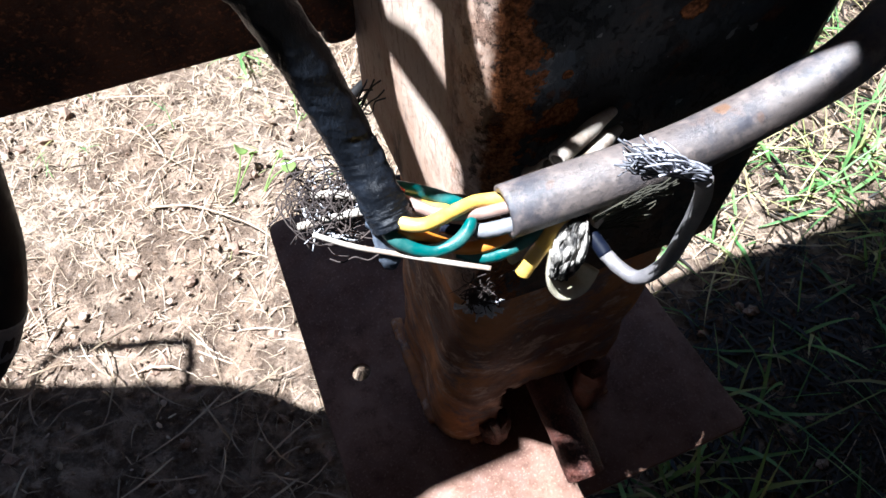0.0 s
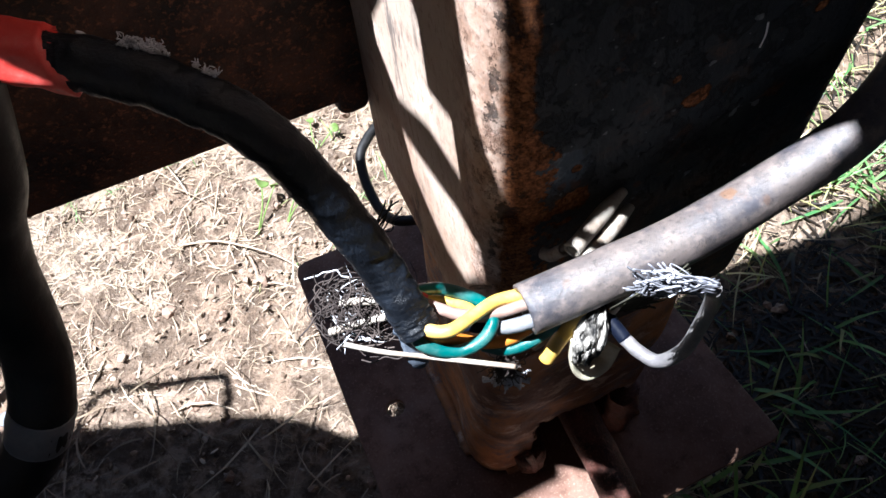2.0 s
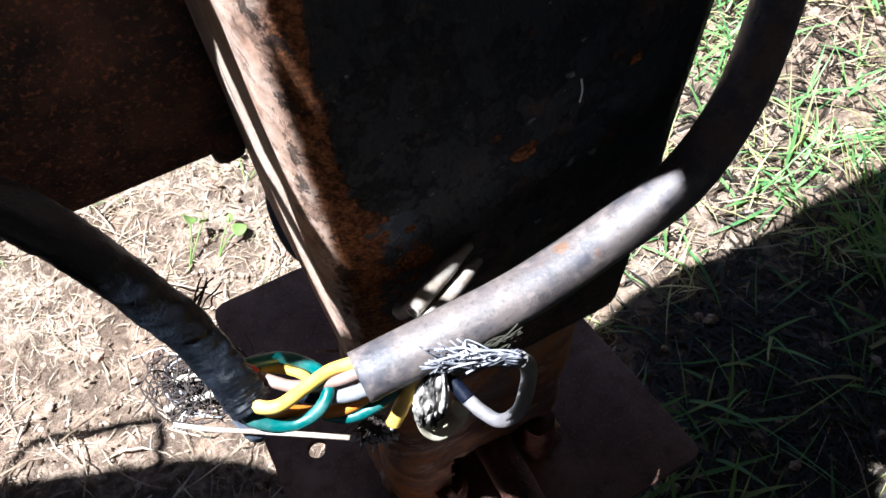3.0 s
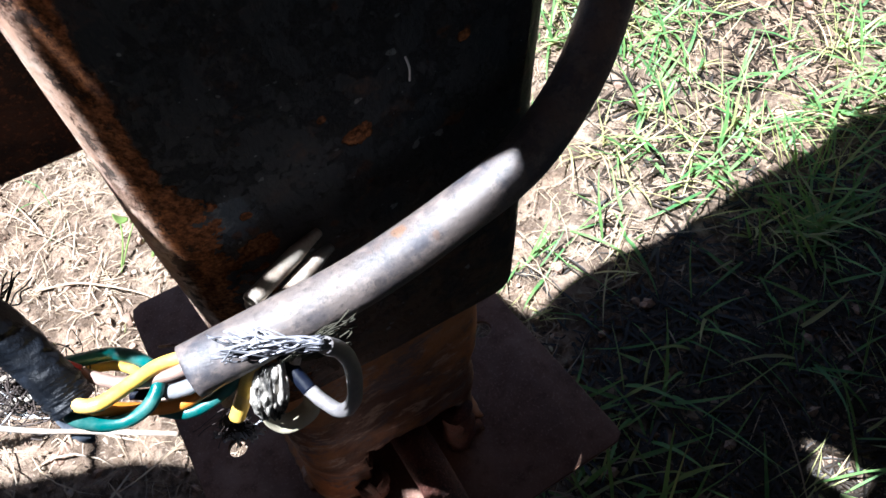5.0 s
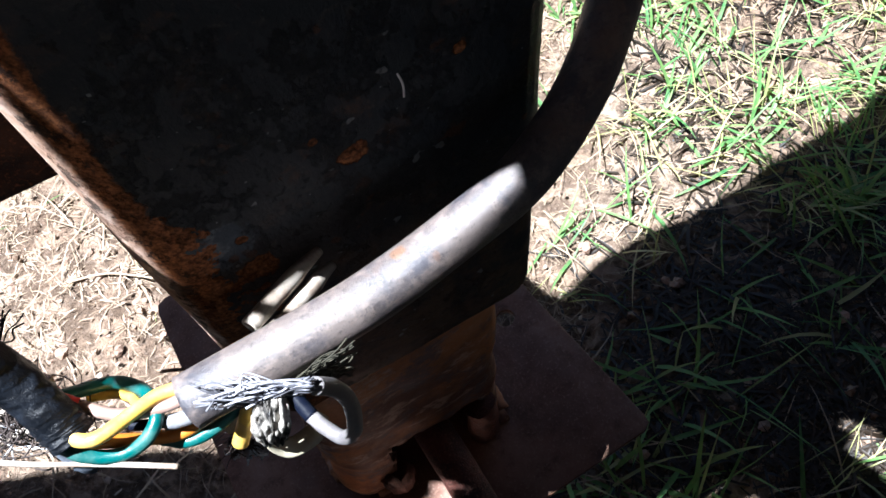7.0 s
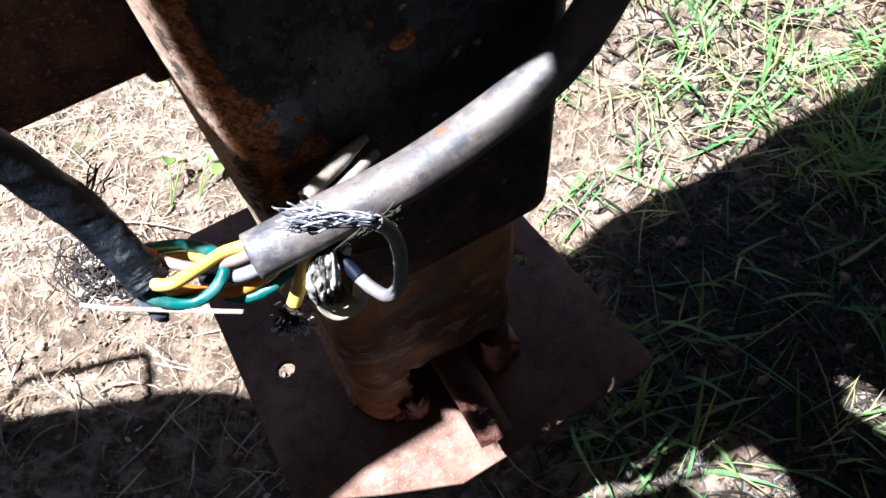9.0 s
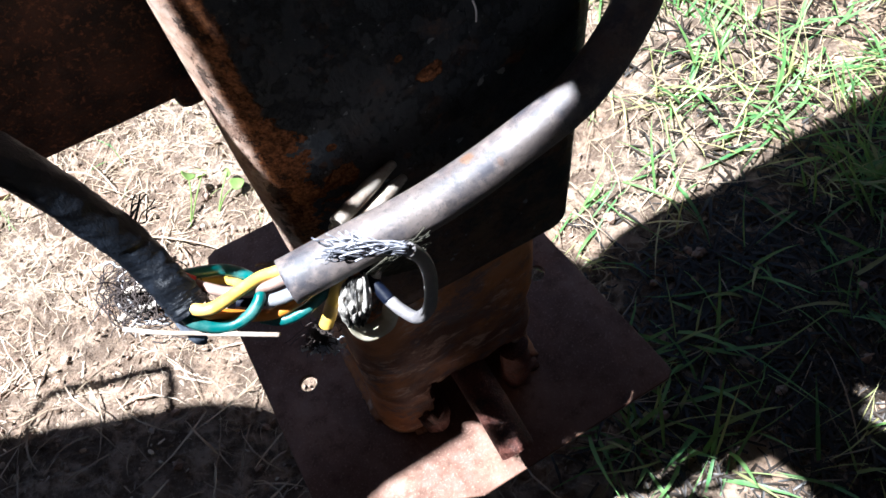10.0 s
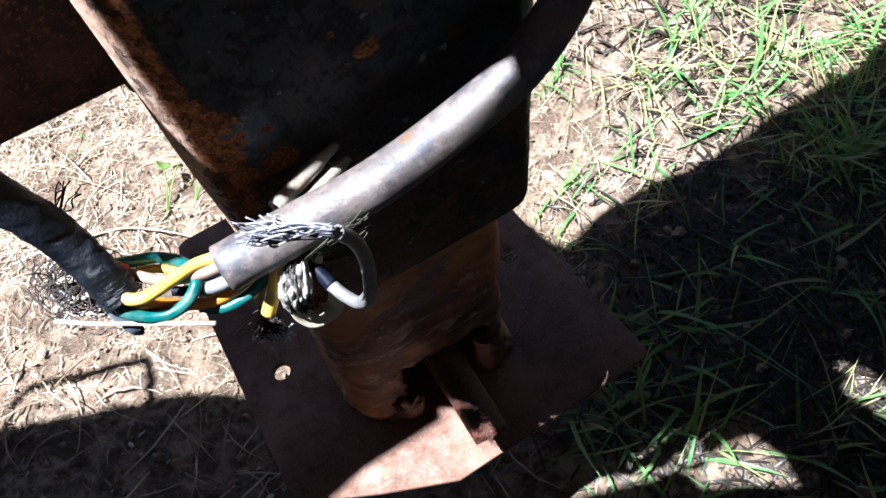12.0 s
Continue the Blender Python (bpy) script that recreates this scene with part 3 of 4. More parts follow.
def build_leg():
    outer = box_tube(0.1125, 0.280, 0.1405, 0.333, 0.021, list(np.linspace(0.575, 1.33, 60)), 0.008, 0.0012)
    tube = mesh_ob("outer_tube", outer, M_STEEL, leg, "black painted square tube with rusty worn corner")

    def mouth(u, v, z):
        return v < 0.165 and abs(u - 0.197) < 0.040 + 0.006 * noise.noise(Vector((z * 90, 1, 0))) and z < 0.382 + 0.012 * noise.noise(Vector((u * 60, 5, 0)))
    inner = box_tube(0.1195, 0.262, 0.1495, 0.283, 0.026, list(np.linspace(0.288, 0.60, 150)), 0.007, 0.004, mouth, 0.0, 0.010, 0.0025)
    mesh_ob("inner_tube", inner, M_LEG, leg, "rusted brown inner tube")
    edge = [(0.0195, 0.140), (0.0225, 0.131), (0.036, 0.119), (0.09, 0.094), (0.157, 0.0675), (0.361, 0.0735), (0.368, 0.078), (0.3685, 0.086), (0.345, 0.262), (0.331, 0.421), (0.322, 0.431), (0.033, 0.431), (0.024, 0.427), (0.021, 0.418)]
    plate = slab(densify(edge, 0.03), 0.279, 0.287, [(0.0612, 0.2438, 0.0085), (0.3128, 0.230, 0.009)], 0.0015)
    foot = mesh_ob("foot_plate", plate, M_PLATE, leg, "rust-brown steel foot plate with drilled holes")
    mesh_ob("axle_pin", sweep([(0.192, 0.22, 0.372), (0.194, 0.15, 0.366), (0.196, 0.11, 0.356), (0.197, 0.076, 0.345)], 0.0155, 16, 18, True, lambda i, n, a: 1 + 0.05 * noise.noise(Vector((i * 0.6, math.cos(a) * 2, math.sin(a) * 2)))), M_PIN, leg, "dark red rusted pin")
    for u, v, h in ((0.152, 0.150, 0.035), (0.238, 0.150, 0.082)):
        lug = sweep([(u, v, 0.287), (u + 0.001, v - 0.002, 0.287 + h * 0.5), (u - 0.002, v + 0.001, 0.287 + h)], 0.013, 22, 14, True, lambda i, n, a: 1 + 0.28 * noise.noise(Vector((i * 0.25, math.cos(a) * 1.5 + u * 40, math.sin(a) * 1.5))))
        mesh_ob("pin_bracket", lug, M_PIN, leg, "scaly rusted lug")
    scratch = sweep([(0.2146, 0.1402, 0.793), (0.2158, 0.1402, 0.787), (0.2155, 0.1402, 0.781)], 0.00045, 10, 6)
    mesh_ob("scratch", scratch, M_LINT, tube, "pale scratch in the black paint")
    tab = sweep([(0.152, 0.140, 0.287), (0.151, 0.138, 0.305), (0.149, 0.139, 0.325), (0.145, 0.142, 0.345)], 0.0035, 12, 8)
    mesh_ob("bent_tab", tab, M_PIN, leg)
    # weld beads where the tube meets the plate
    for p, q in (((0.108, 0.175, 0.289), (0.108, 0.28, 0.289)), ((0.263, 0.155, 0.289), (0.263, 0.28, 0.289)), ((0.130, 0.150, 0.289), (0.155, 0.150, 0.289)), ((0.240, 0.150, 0.289), (0.263, 0.150, 0.289))):
        line = [Vector(p).lerp(Vector(q), k / 30) for k in range(31)]
        mesh_ob("weld_bead", sweep(line, 0.006, 0, 8, True, lambda i, n, a: 1 + 0.3 * noise.noise(Vector((i * 0.9, a, p[0] * 50)))), M_LEG, foot)
    handle = LEG.inverted()
    rod = [handle @ Vector(p) for p in ((-0.1104, 0.4948, 0.3895), (-0.1184, 0.4765, 0.3899), (-0.1222, 0.4546, 0.388), (-0.1113, 0.4258, 0.3808), (-0.0936, 0.4005, 0.3774), (-0.0727, 0.3868, 0.3868), (-0.0398, 0.3942, 0.3888))]
    mesh_ob("rod_handle", sweep(rod, 0.005, 40, 10), M_BLACK, leg, "bent black rod handle")


build_leg()

# ---- the damaged cable ----
CABLE = pose(0.0180, 0.0312, -0.0432, 3.186, -0.528, 3.649) @ Matrix.Scale(1.045, 4)   # the cable was drawn in its own axes
cable = thing("damaged_cable", "damaged grey power cable spliced with black tape, coloured cores bare", "power cable", CABLE)


def build_cable():
    sheath = [(0.0365, 0.1468, 0.739), (0.0650, 0.1603, 0.740), (0.0935, 0.1753, 0.739), (0.1225, 0.193, 0.742), (0.150, 0.2095, 0.752), (0.172, 0.236, 0.761), (0.187, 0.266, 0.775), (0.199, 0.299, 0.791), (0.208, 0.332, 0.807)]
    n = 110
    body = sweep(sheath, 0.0092, n, 22, False, lambda i, n, a: 1 + 0.03 * noise.noise(Vector((i * 0.07, math.cos(a), math.sin(a)))))
    inner = sweep(sheath, 0.0070, n, 22, False)
    k = len(body[0])
    rim = [(j, (j + 1) % 22, k + (j + 1) % 22, k + j) for j in range(22)]
    v, f = merge([body, (inner[0], [g[::-1] for g in inner[1]])])
    mesh_ob("outer_sheath", (v, f + [g[::-1] for g in rim]), M_SHEATH, cable, "dusty grey rubber sheath, cut open")
    tape = [(-0.15, 0.187, 0.832), (-0.112, 0.181, 0.836), (-0.094, 0.178, 0.834), (-0.074, 0.176, 0.83), (-0.054, 0.173, 0.823), (-0.035, 0.166, 0.814), (-0.022, 0.161, 0.788), (-0.012, 0.155, 0.761), (-0.003, 0.1445, 0.746), (0.0015, 0.1385, 0.740)]

    def wrap(turns, depth):
        def shape(i, n, a):
            q = (i / n * turns + a / (2 * math.pi)) % 1.0
            p = Vector((i / n * 26, math.cos(a) * 1.6, math.sin(a) * 1.6))
            pleat = abs(noise.noise(Vector((i / n * 60 + a * 1.3, math.cos(a) * 1.2, math.sin(a) * 1.2))))
            return 1 + depth * q ** 0.6 + 0.10 * noise.noise(p) - 0.09 * pleat
        return shape
    wrapping = mesh_ob("black_tape_wrap", sweep(tape[2:], 0.0073, 300, 36, True, wrap(9, 0.035)), M_TAPE, cable, "black cloth tape wound round the cable")
    red = [tape[0], tape[1], tape[2], (-0.079, 0.1765, 0.8313)]
    mesh_ob("red_tape_wrap", sweep(red, 0.0078, 70, 24, True, lambda i, n, a: 1.0 + 0.13 * abs(math.sin(2.5 * a + i * 0.09)) + 0.10 * noise.noise(Vector((i * 0.08, math.cos(a) * 3, math.sin(a) * 3))) - (0.22 if i / n > 0.86 + 0.10 * math.sin(a + 0.8) else 0.0)), M_RED, cable, "red tape with wrinkles")
    wires = (
        ("yellow_core", M_YELLOW, 0.0023, [(-0.004, 0.1440, 0.745), (0.0035, 0.1376, 0.7445), (0.0118, 0.1364, 0.7458), (0.0196, 0.1432, 0.7425), (0.0265, 0.1495, 0.7395), (0.0341, 0.1526, 0.7377), (0.046, 0.156, 0.737)]),
        ("teal_core", M_TEAL, 0.0023, [(-0.004, 0.1440, 0.742), (0.0008, 0.1350, 0.7400), (0.0076, 0.1330, 0.7360), (0.0158, 0.1338, 0.7340), (0.0230, 0.1376, 0.7355), (0.0258, 0.1438, 0.7365), (0.0231, 0.1500, 0.7350), (0.0153, 0.1562, 0.7296), (0.0066, 0.1586, 0.7290), (0.0010, 0.1545, 0.7370), (-0.005, 0.150, 0.745)]),
        ("orange_core", M_ORANGE, 0.0023, [(-0.004, 0.1440, 0.741), (0.004, 0.1378, 0.7390), (0.0114, 0.1378, 0.7345), (0.0214, 0.1397, 0.7255), (0.0298, 0.1406, 0.7255), (0.0372, 0.1445, 0.7265), (0.050, 0.153, 0.735)]),
        ("teal_core", M_TEAL, 0.0023, [(0.022, 0.1400, 0.7215), (0.0306, 0.1385, 0.7220), (0.0379, 0.1408, 0.7225), (0.0444, 0.1446, 0.7245), (0.050, 0.149, 0.7280), (0.058, 0.156, 0.737)]),
        ("grey_core", M_GREY, 0.0026, [(0.0275, 0.1428, 0.7322), (0.0325, 0.1430, 0.7335), (0.0365, 0.1436, 0.7350), (0.0415, 0.1455, 0.7355), (0.052, 0.152, 0.737)]),
        ("dark_core", M_NAVY, 0.0019, [(0.016, 0.1425, 0.7335), (0.022, 0.1425, 0.7325), (0.0285, 0.1430, 0.7325)]),
        ("pinkish_core", M_PINK, 0.0021, [(-0.003, 0.1500, 0.7410), (0.0045, 0.1479, 0.7392), (0.0096, 0.1460, 0.7395), (0.0156, 0.1450, 0.7383), (0.0284, 0.1465, 0.7375), (0.046, 0.153, 0.738)]),
        ("yellow_core", M_YELLOW, 0.0017, [(-0.002, 0.154, 0.729), (0.0053, 0.1555, 0.7260), (0.0120, 0.1536, 0.7273), (0.0175, 0.1496, 0.7333), (0.020, 0.146, 0.736)]),
        ("yellow_stub", M_YELLOW, 0.0029, [(0.0448, 0.1386, 0.7115), (0.0486, 0.1425, 0.7192), (0.0522, 0.1451, 0.7269), (0.057, 0.151, 0.736)]),
        ("cream_stub", M_WHITE, 0.0021, [(0.0405, 0.1440, 0.7105), (0.0445, 0.1455, 0.7150), (0.0481, 0.1470, 0.7200), (0.054, 0.152, 0.731)]),
        ("white_wire", M_WHITE, 0.0009, [(-0.024, 0.1335, 0.739), (-0.012, 0.1325, 0.7350), (0.0004, 0.1318, 0.7335), (0.0172, 0.1302, 0.7335), (0.0335, 0.1280, 0.7355)]),
        ("navy_wire", M_NAVY, 0.0026, [(0.056, 0.163, 0.732), (0.0625, 0.156, 0.727), (0.0663, 0.1500, 0.7245), (0.0719, 0.1429, 0.7223)]),
        ("hook_wire", M_HOOK, 0.0025, [(0.0716, 0.1432, 0.7222), (0.0770, 0.1385, 0.7212), (0.0820, 0.1352, 0.7222), (0.0862, 0.1345, 0.7285), (0.0892, 0.1352, 0.7392), (0.0908, 0.1380, 0.7560), (0.0898, 0.1380, 0.7720), (0.0868, 0.1362, 0.7830)]),
    )
    cores = {}
    for name, mat, r, pts in wires:
        cores[name] = mesh_ob(name, sweep(pts, r, 12 * len(pts), 12, True, lambda i, n, a: 1 + 0.05 * noise.noise(Vector((i * 0.15, a, len(name))))), mat, cable)
    for r, pts in ((0.0032, [(0.0535, 0.1720, 0.7330), (0.0558, 0.1755, 0.7323), (0.0650, 0.1890, 0.7280), (0.0748, 0.2025, 0.7233)]), (0.0031, [(0.0575, 0.1680, 0.7300), (0.0637, 0.1775, 0.7251), (0.0712, 0.1890, 0.7205), (0.0782, 0.1995, 0.7164)]), (0.0026, [(0.0520, 0.1790, 0.720), (0.0480, 0.1815, 0.710), (0.0455, 0.186, 0.702)])):
        crimp = lambda i, n, a: (1 + 0.16 * noise.noise(Vector((i * 0.12, math.cos(a) * 1.2, r * 900)))) * (1 - 0.45 * max(0, i / n - 0.72) / 0.28 * (r > 0.003))
        out, inn = sweep(pts, r, 36, 14, False, crimp), sweep(pts, r * 0.72, 36, 14, False, crimp)
        v, f = merge([out, (inn[0], [g[::-1] for g in inn[1]])])
        k, last = len(out[0]), 35 * 14
        rims = [g for j in range(14) for g in ((k + j, k + (j + 1) % 14, (j + 1) % 14, j), (last + j, last + (j + 1) % 14, k + last + (j + 1) % 14, k + last + j))]
        mesh_ob("cut_insulation", (v, f + rims), M_WHITE, cable, "empty piece of yellowed white insulation")
    rng = random.Random(4)

    def curly(a, b, wob, k=6):
        a, b = Vector(a), Vector(b)
        return [a.lerp(b, j / k) + Vector([rng.uniform(-1, 1) * wob * (0.3 + j / k) for _ in range(3)]) for j in range(k + 1)]

    # copper strands fraying out of the hook wire over the sheath
    for _ in range(64):
        k = rng.random()
        tip = Vector((0.0625, 0.1318, 0.8000)).lerp(Vector((0.0640, 0.1312, 0.7906)), rng.random()).lerp(Vector((0.0754, 0.1352, 0.7990)), 0.75 * k * k)
        end = tip + Vector([rng.uniform(-0.0022, 0.0022) for _ in range(3)])
        root = (0.0862 + rng.uniform(-0.0015, 0.0015), 0.1358 + rng.uniform(-0.0015, 0.0015), 0.7850 + rng.uniform(-0.0015, 0.0025))
        mesh_ob("frayed_strand", sweep(curly(root, end, rng.uniform(0.0008, 0.0022), 5), rng.uniform(0.00020, 0.00036), 20, 5), M_STRAND if k > 0.4 else M_LEADEN, cores["hook_wire"])
    # black-streaked wrap hanging below the sheath
    across, down = 34, 30
    verts = []
    for a in range(down + 1):
        t = a / down
        mid = Vector((0.0610, 0.1500, 0.7340)).lerp(Vector((0.0575, 0.1370, 0.7135)), t) + Vector((0, -0.003, 0.002)) * math.sin(math.pi * t)
        for b in range(across + 1):
            q = b / across - 0.5
            wide = 0.0075 + 0.0055 * math.sin(math.pi * min(1, t * 1.1)) ** 0.7
            warp = 2.2 * noise.noise(Vector((b * 0.09, t * 2.6, 4)))
            pleat = 0.0052 * (0.5 - abs(noise.noise(Vector((b * 0.15 + warp, t * 1.6, 1))))) + 0.0026 * noise.noise(Vector((b * 0.33 + warp, t * 4.5, 7))) + 0.0010 * noise.noise(Vector((b * 0.9, t * 8, 3)))
            verts.append(mid + Vector((0.92, 0.12, -0.25)) * q * wide + Vector((0.1, -0.75, 0.6)) * (pleat - 0.010 * q * q) + Vector((0, 0, -0.002)) * noise.noise(Vector((b * 0.4, 2, t))) * t)
    faces = [(a * (across + 1) + b, a * (across + 1) + b + 1, (a + 1) * (across + 1) + b + 1, (a + 1) * (across + 1) + b) for a in range(down) for b in range(across)]
    wrap_ob = mesh_ob("crumpled_wrap", (verts, faces), M_FOIL, cable, "black-streaked crumpled foil wrap")
    wrap_ob.modifiers.new("thickness", "SOLIDIFY").thickness = 0.0004
    mesh_ob("white_loop", sweep([(0.054, 0.144, 0.724), (0.055, 0.139, 0.708), (0.060, 0.138, 0.7), (0.067, 0.143, 0.697), (0.070, 0.148, 0.702)], 0.0038, 40, 16, True, lambda i, n, a: 1 + 0.08 * noise.noise(Vector((i * 0.2, a, 2))), 0.4), M_CREAM, cable, "yellowed white insulation loop")
    mesh_ob("grey_lead", sweep([(0.066, 0.152, 0.722), (0.0685, 0.1535, 0.730), (0.071, 0.156, 0.736)], 0.0024, 16, 10), M_WHITE, cable)
    threads = []
    for k in range(46):
        q = k / 45
        a = Vector((0.0655, 0.1490, 0.7360)).lerp(Vector((0.0705, 0.1560, 0.7150)), q)
        b = Vector((0.0950, 0.1600, 0.7560)).lerp(Vector((0.0860, 0.1580, 0.7180)), q)
        threads.append(sweep(curly(a, a.lerp(b, rng.uniform(0.45, 1.0)), 0.0011, 5), rng.uniform(0.00016, 0.00034), 12, 4))
    tagged(mesh_ob("thread_fringe", merge(threads), M_FRINGE, cable, "olive frayed cloth threads"), kind="stuff")
    # thread ties round the tape
    for k, (at, tilt) in enumerate(((0.10, 0.5), (0.20, 0.5), (0.62, 0.7), (0.80, 0.7))):
        c = spline(tape[2:], 400)
        i0 = int(at * 399)
        t = Vector(c[min(399, i0 + 3)] - c[max(0, i0 - 3)]).normalized()
        a1 = t.cross(Vector((0, 0, 1))).normalized()
        a2 = t.cross(a1)
        q0 = (2.2, 2.4, 0.9, 0.9)[k]
        ring = [Vector(c[i0]) + 0.0078 * (math.cos(q) * a1 + math.sin(q) * a2) + t * 0.004 * tilt * math.sin(q + k) for q in np.linspace(q0, q0 + 1.7, 16)]
        mesh_ob("thread_tie", sweep(ring, 0.00042, 0, 5), M_LINT, wrapping)
    lint = []
    for k in range(44):
        p = Vector(spline(tape[2:], 100)[int(rng.choice((0.20, 0.21, 0.22, 0.24, 0.245, 0.33)) * 99 + rng.uniform(-1.5, 1.5))]) + Vector((rng.uniform(-1, 1) * 0.002, 0.0062 + rng.uniform(-0.001, 0.001), 0.0052 + rng.uniform(-0.001, 0.001)))
        lint += [sweep(curly(p, p + Vector([rng.uniform(-0.0016, 0.0016) for _ in range(3)]), 0.0010, 5), 0.00016, 12, 4) for _ in range(7)]
    tagged(mesh_ob("lint", merge(lint), M_LINT, wrapping, "pale lint stuck on the tape"), kind="stuff")
    flap = [(0.0, 0.1385, 0.743), (0.0005, 0.1345, 0.736), (0.0005, 0.1315, 0.729), (0.0, 0.1305, 0.724)]
    mesh_ob("tape_flap", sweep(flap, 0.0062, 14, 12, True, lambda i, n, a: 1.15 - 0.95 * i / n + 0.3 * noise.noise(Vector((i * 0.6, a, 0))), 0.2), M_FLAP, wrapping, "torn grey-blue tape flap")
    tuft = [sweep(curly((-0.012, 0.160, 0.765), (-0.006 + rng.uniform(-0.004, 0.004), 0.170 + rng.uniform(-0.003, 0.003), 0.770 + rng.uniform(-0.004, 0.004)), 0.0015, 4), 0.0003, 10, 4) for _ in range(8)]
    tagged(mesh_ob("thread_tuft", merge(tuft), M_TAPE, wrapping), kind="stuff")
    mesh_ob("red_tape_scrap", sweep([(-0.003, 0.150, 0.747), (0.0, 0.149, 0.745), (0.003, 0.148, 0.743)], 0.0024, 10, 10, True, None, 0.8), M_RED, cable)


build_cable()


def build_tangle():
    rng = random.Random(9)

    def hair(centre, spread, length, r, bend):
        p = Vector([centre[k] + rng.uniform(-1, 1) * spread[k] for k in range(3)])
        d = Vector((rng.uniform(-1, 1), rng.uniform(-0.5, 0.5), rng.uniform(-0.8, 0.8))).normalized()
        pts = [p]
        for _ in range(6):
            d = (d + bend * Vector((rng.uniform(-1, 1), rng.uniform(-1, 1), rng.uniform(-1, 1)))).normalized()
            pts.append(pts[-1] + d * length / 6)
        mid = sum(pts, Vector()) / 7
        shift = (Vector(centre) - mid) * 0.5
        return sweep([q + shift for q in pts], r * rng.uniform(0.6, 1.3), 18, 4)
    nest = thing("root_tangle", "nest of dry roots and fibres caught behind the taped cable end", "roots", CABLE)

    def curl(centre, r0, r1, thick):
        """A springy fibre that follows part of a loop."""
        r, q, sweep_by = rng.uniform(r0, r1), rng.uniform(0, 6.283), rng.uniform(1.2, 3.6)
        c = Vector(centre) + Vector((rng.gauss(0, 0.004), rng.gauss(0, 0.003), rng.gauss(0, 0.0035)))
        e2 = Vector((0, rng.uniform(0.3, 0.9), rng.uniform(0.3, 0.9))).normalized()
        pts = [c + r * (1 + 0.12 * rng.uniform(-1, 1)) * (math.cos(q + sweep_by * k / 8) * Vector((1.15, 0, 0)) + math.sin(q + sweep_by * k / 8) * e2) for k in range(9)]
        return sweep(pts, thick * rng.uniform(0.6, 1.4), 28, 4)
    at = (-0.020, 0.149, 0.732)
    dark = [curl(at, 0.004, 0.015, 0.00024) for _ in range(70)] + [hair(at, (0.015, 0.008, 0.011), rng.uniform(0.012, 0.03), 0.00024, 0.8) for _ in range(110)]
    tagged(mesh_ob("root_mass", merge(dark), M_NEST, nest), kind="stuff")
    pale = [curl(at, 0.004, 0.013, 0.00032) for _ in range(20)] + [hair(at, (0.014, 0.007, 0.010), rng.uniform(0.012, 0.03), 0.00022, 0.7) for _ in range(16)]
    tagged(mesh_ob("fibre_mat", merge(pale), M_LINT, nest), kind="stuff")
    for a, b in (((-0.032, 0.142, 0.727), (-0.008, 0.146, 0.735)), ((-0.028, 0.150, 0.735), (-0.010, 0.150, 0.737))):
        mesh_ob("cut_stalk", sweep([a, Vector(a).lerp(Vector(b), 0.5) + Vector((0, 0, 0.001)), b], 0.0015, 14, 8), M_WHITE, nest)
    mesh_ob("white_cap", sweep([(-0.012, 0.156, 0.745), (-0.010, 0.156, 0.7455), (-0.006, 0.154, 0.747)], 0.0034, 12, 12), M_WHITE, nest)
    mesh_ob("red_wire_end", sweep([(-0.009, 0.1535, 0.744), (-0.004, 0.1515, 0.745)], 0.003, 8, 10), M_RED, nest)
    fluff = thing("fluff", "grey fluff and fibres hanging under the bare cores", "fluff", CABLE)
    knot = (0.031, 0.150, 0.664)
    geo = [hair(knot, (0.005, 0.003, 0.006), rng.uniform(0.008, 0.018), 0.00026, 1.6) for _ in range(90)] + [hair(knot, (0.004, 0.003, 0.005), rng.uniform(0.006, 0.013), 0.00022, 1.0) for _ in range(45)]
    geo += [hair((0.032, 0.147, 0.680), (0.003, 0.003, 0.014), rng.uniform(0.015, 0.025), 0.00015, 0.3) for _ in range(9)]
    tagged(mesh_ob("fibre_mass", merge(geo), M_NEST, fluff), kind="stuff")
    rag = [hair((0.031, 0.148, 0.656), (0.006, 0.003, 0.003), rng.uniform(0.006, 0.012), 0.00055, 0.7) for _ in range(70)]
    for q in (0.2, 1.4, 2.9, 4.1, 5.2):
        tip = Vector((0.031 + 0.010 * math.cos(q), 0.147, 0.655 + 0.005 * math.sin(q)))
        rag += [sweep([(0.031, 0.148, 0.656), Vector((0.031, 0.147, 0.656)).lerp(tip, 0.6), tip + Vector([rng.uniform(-1, 1) * 0.0012 for _ in range(3)])], 0.0007, 10, 4) for _ in range(4)]
    tagged(mesh_ob("fibre_mat", merge(rag), M_LINT, fluff), kind="stuff")
    mesh_ob("curled_scrap", sweep([Vector((0.020, 0.1655, 0.7145)) + (0.0046 - 0.00034 * k) * Vector((math.cos(k * 0.9), -0.35 * math.sin(k * 0.9), math.sin(k * 0.9))) for k in range(11)], 0.0007, 60, 8, True, lambda i, n, a: 1 + 0.3 * noise.noise(Vector((i * 0.3, a, 0))), 0.45), M_SCRAP, fluff, "curled brown and white scrap")


build_tangle()

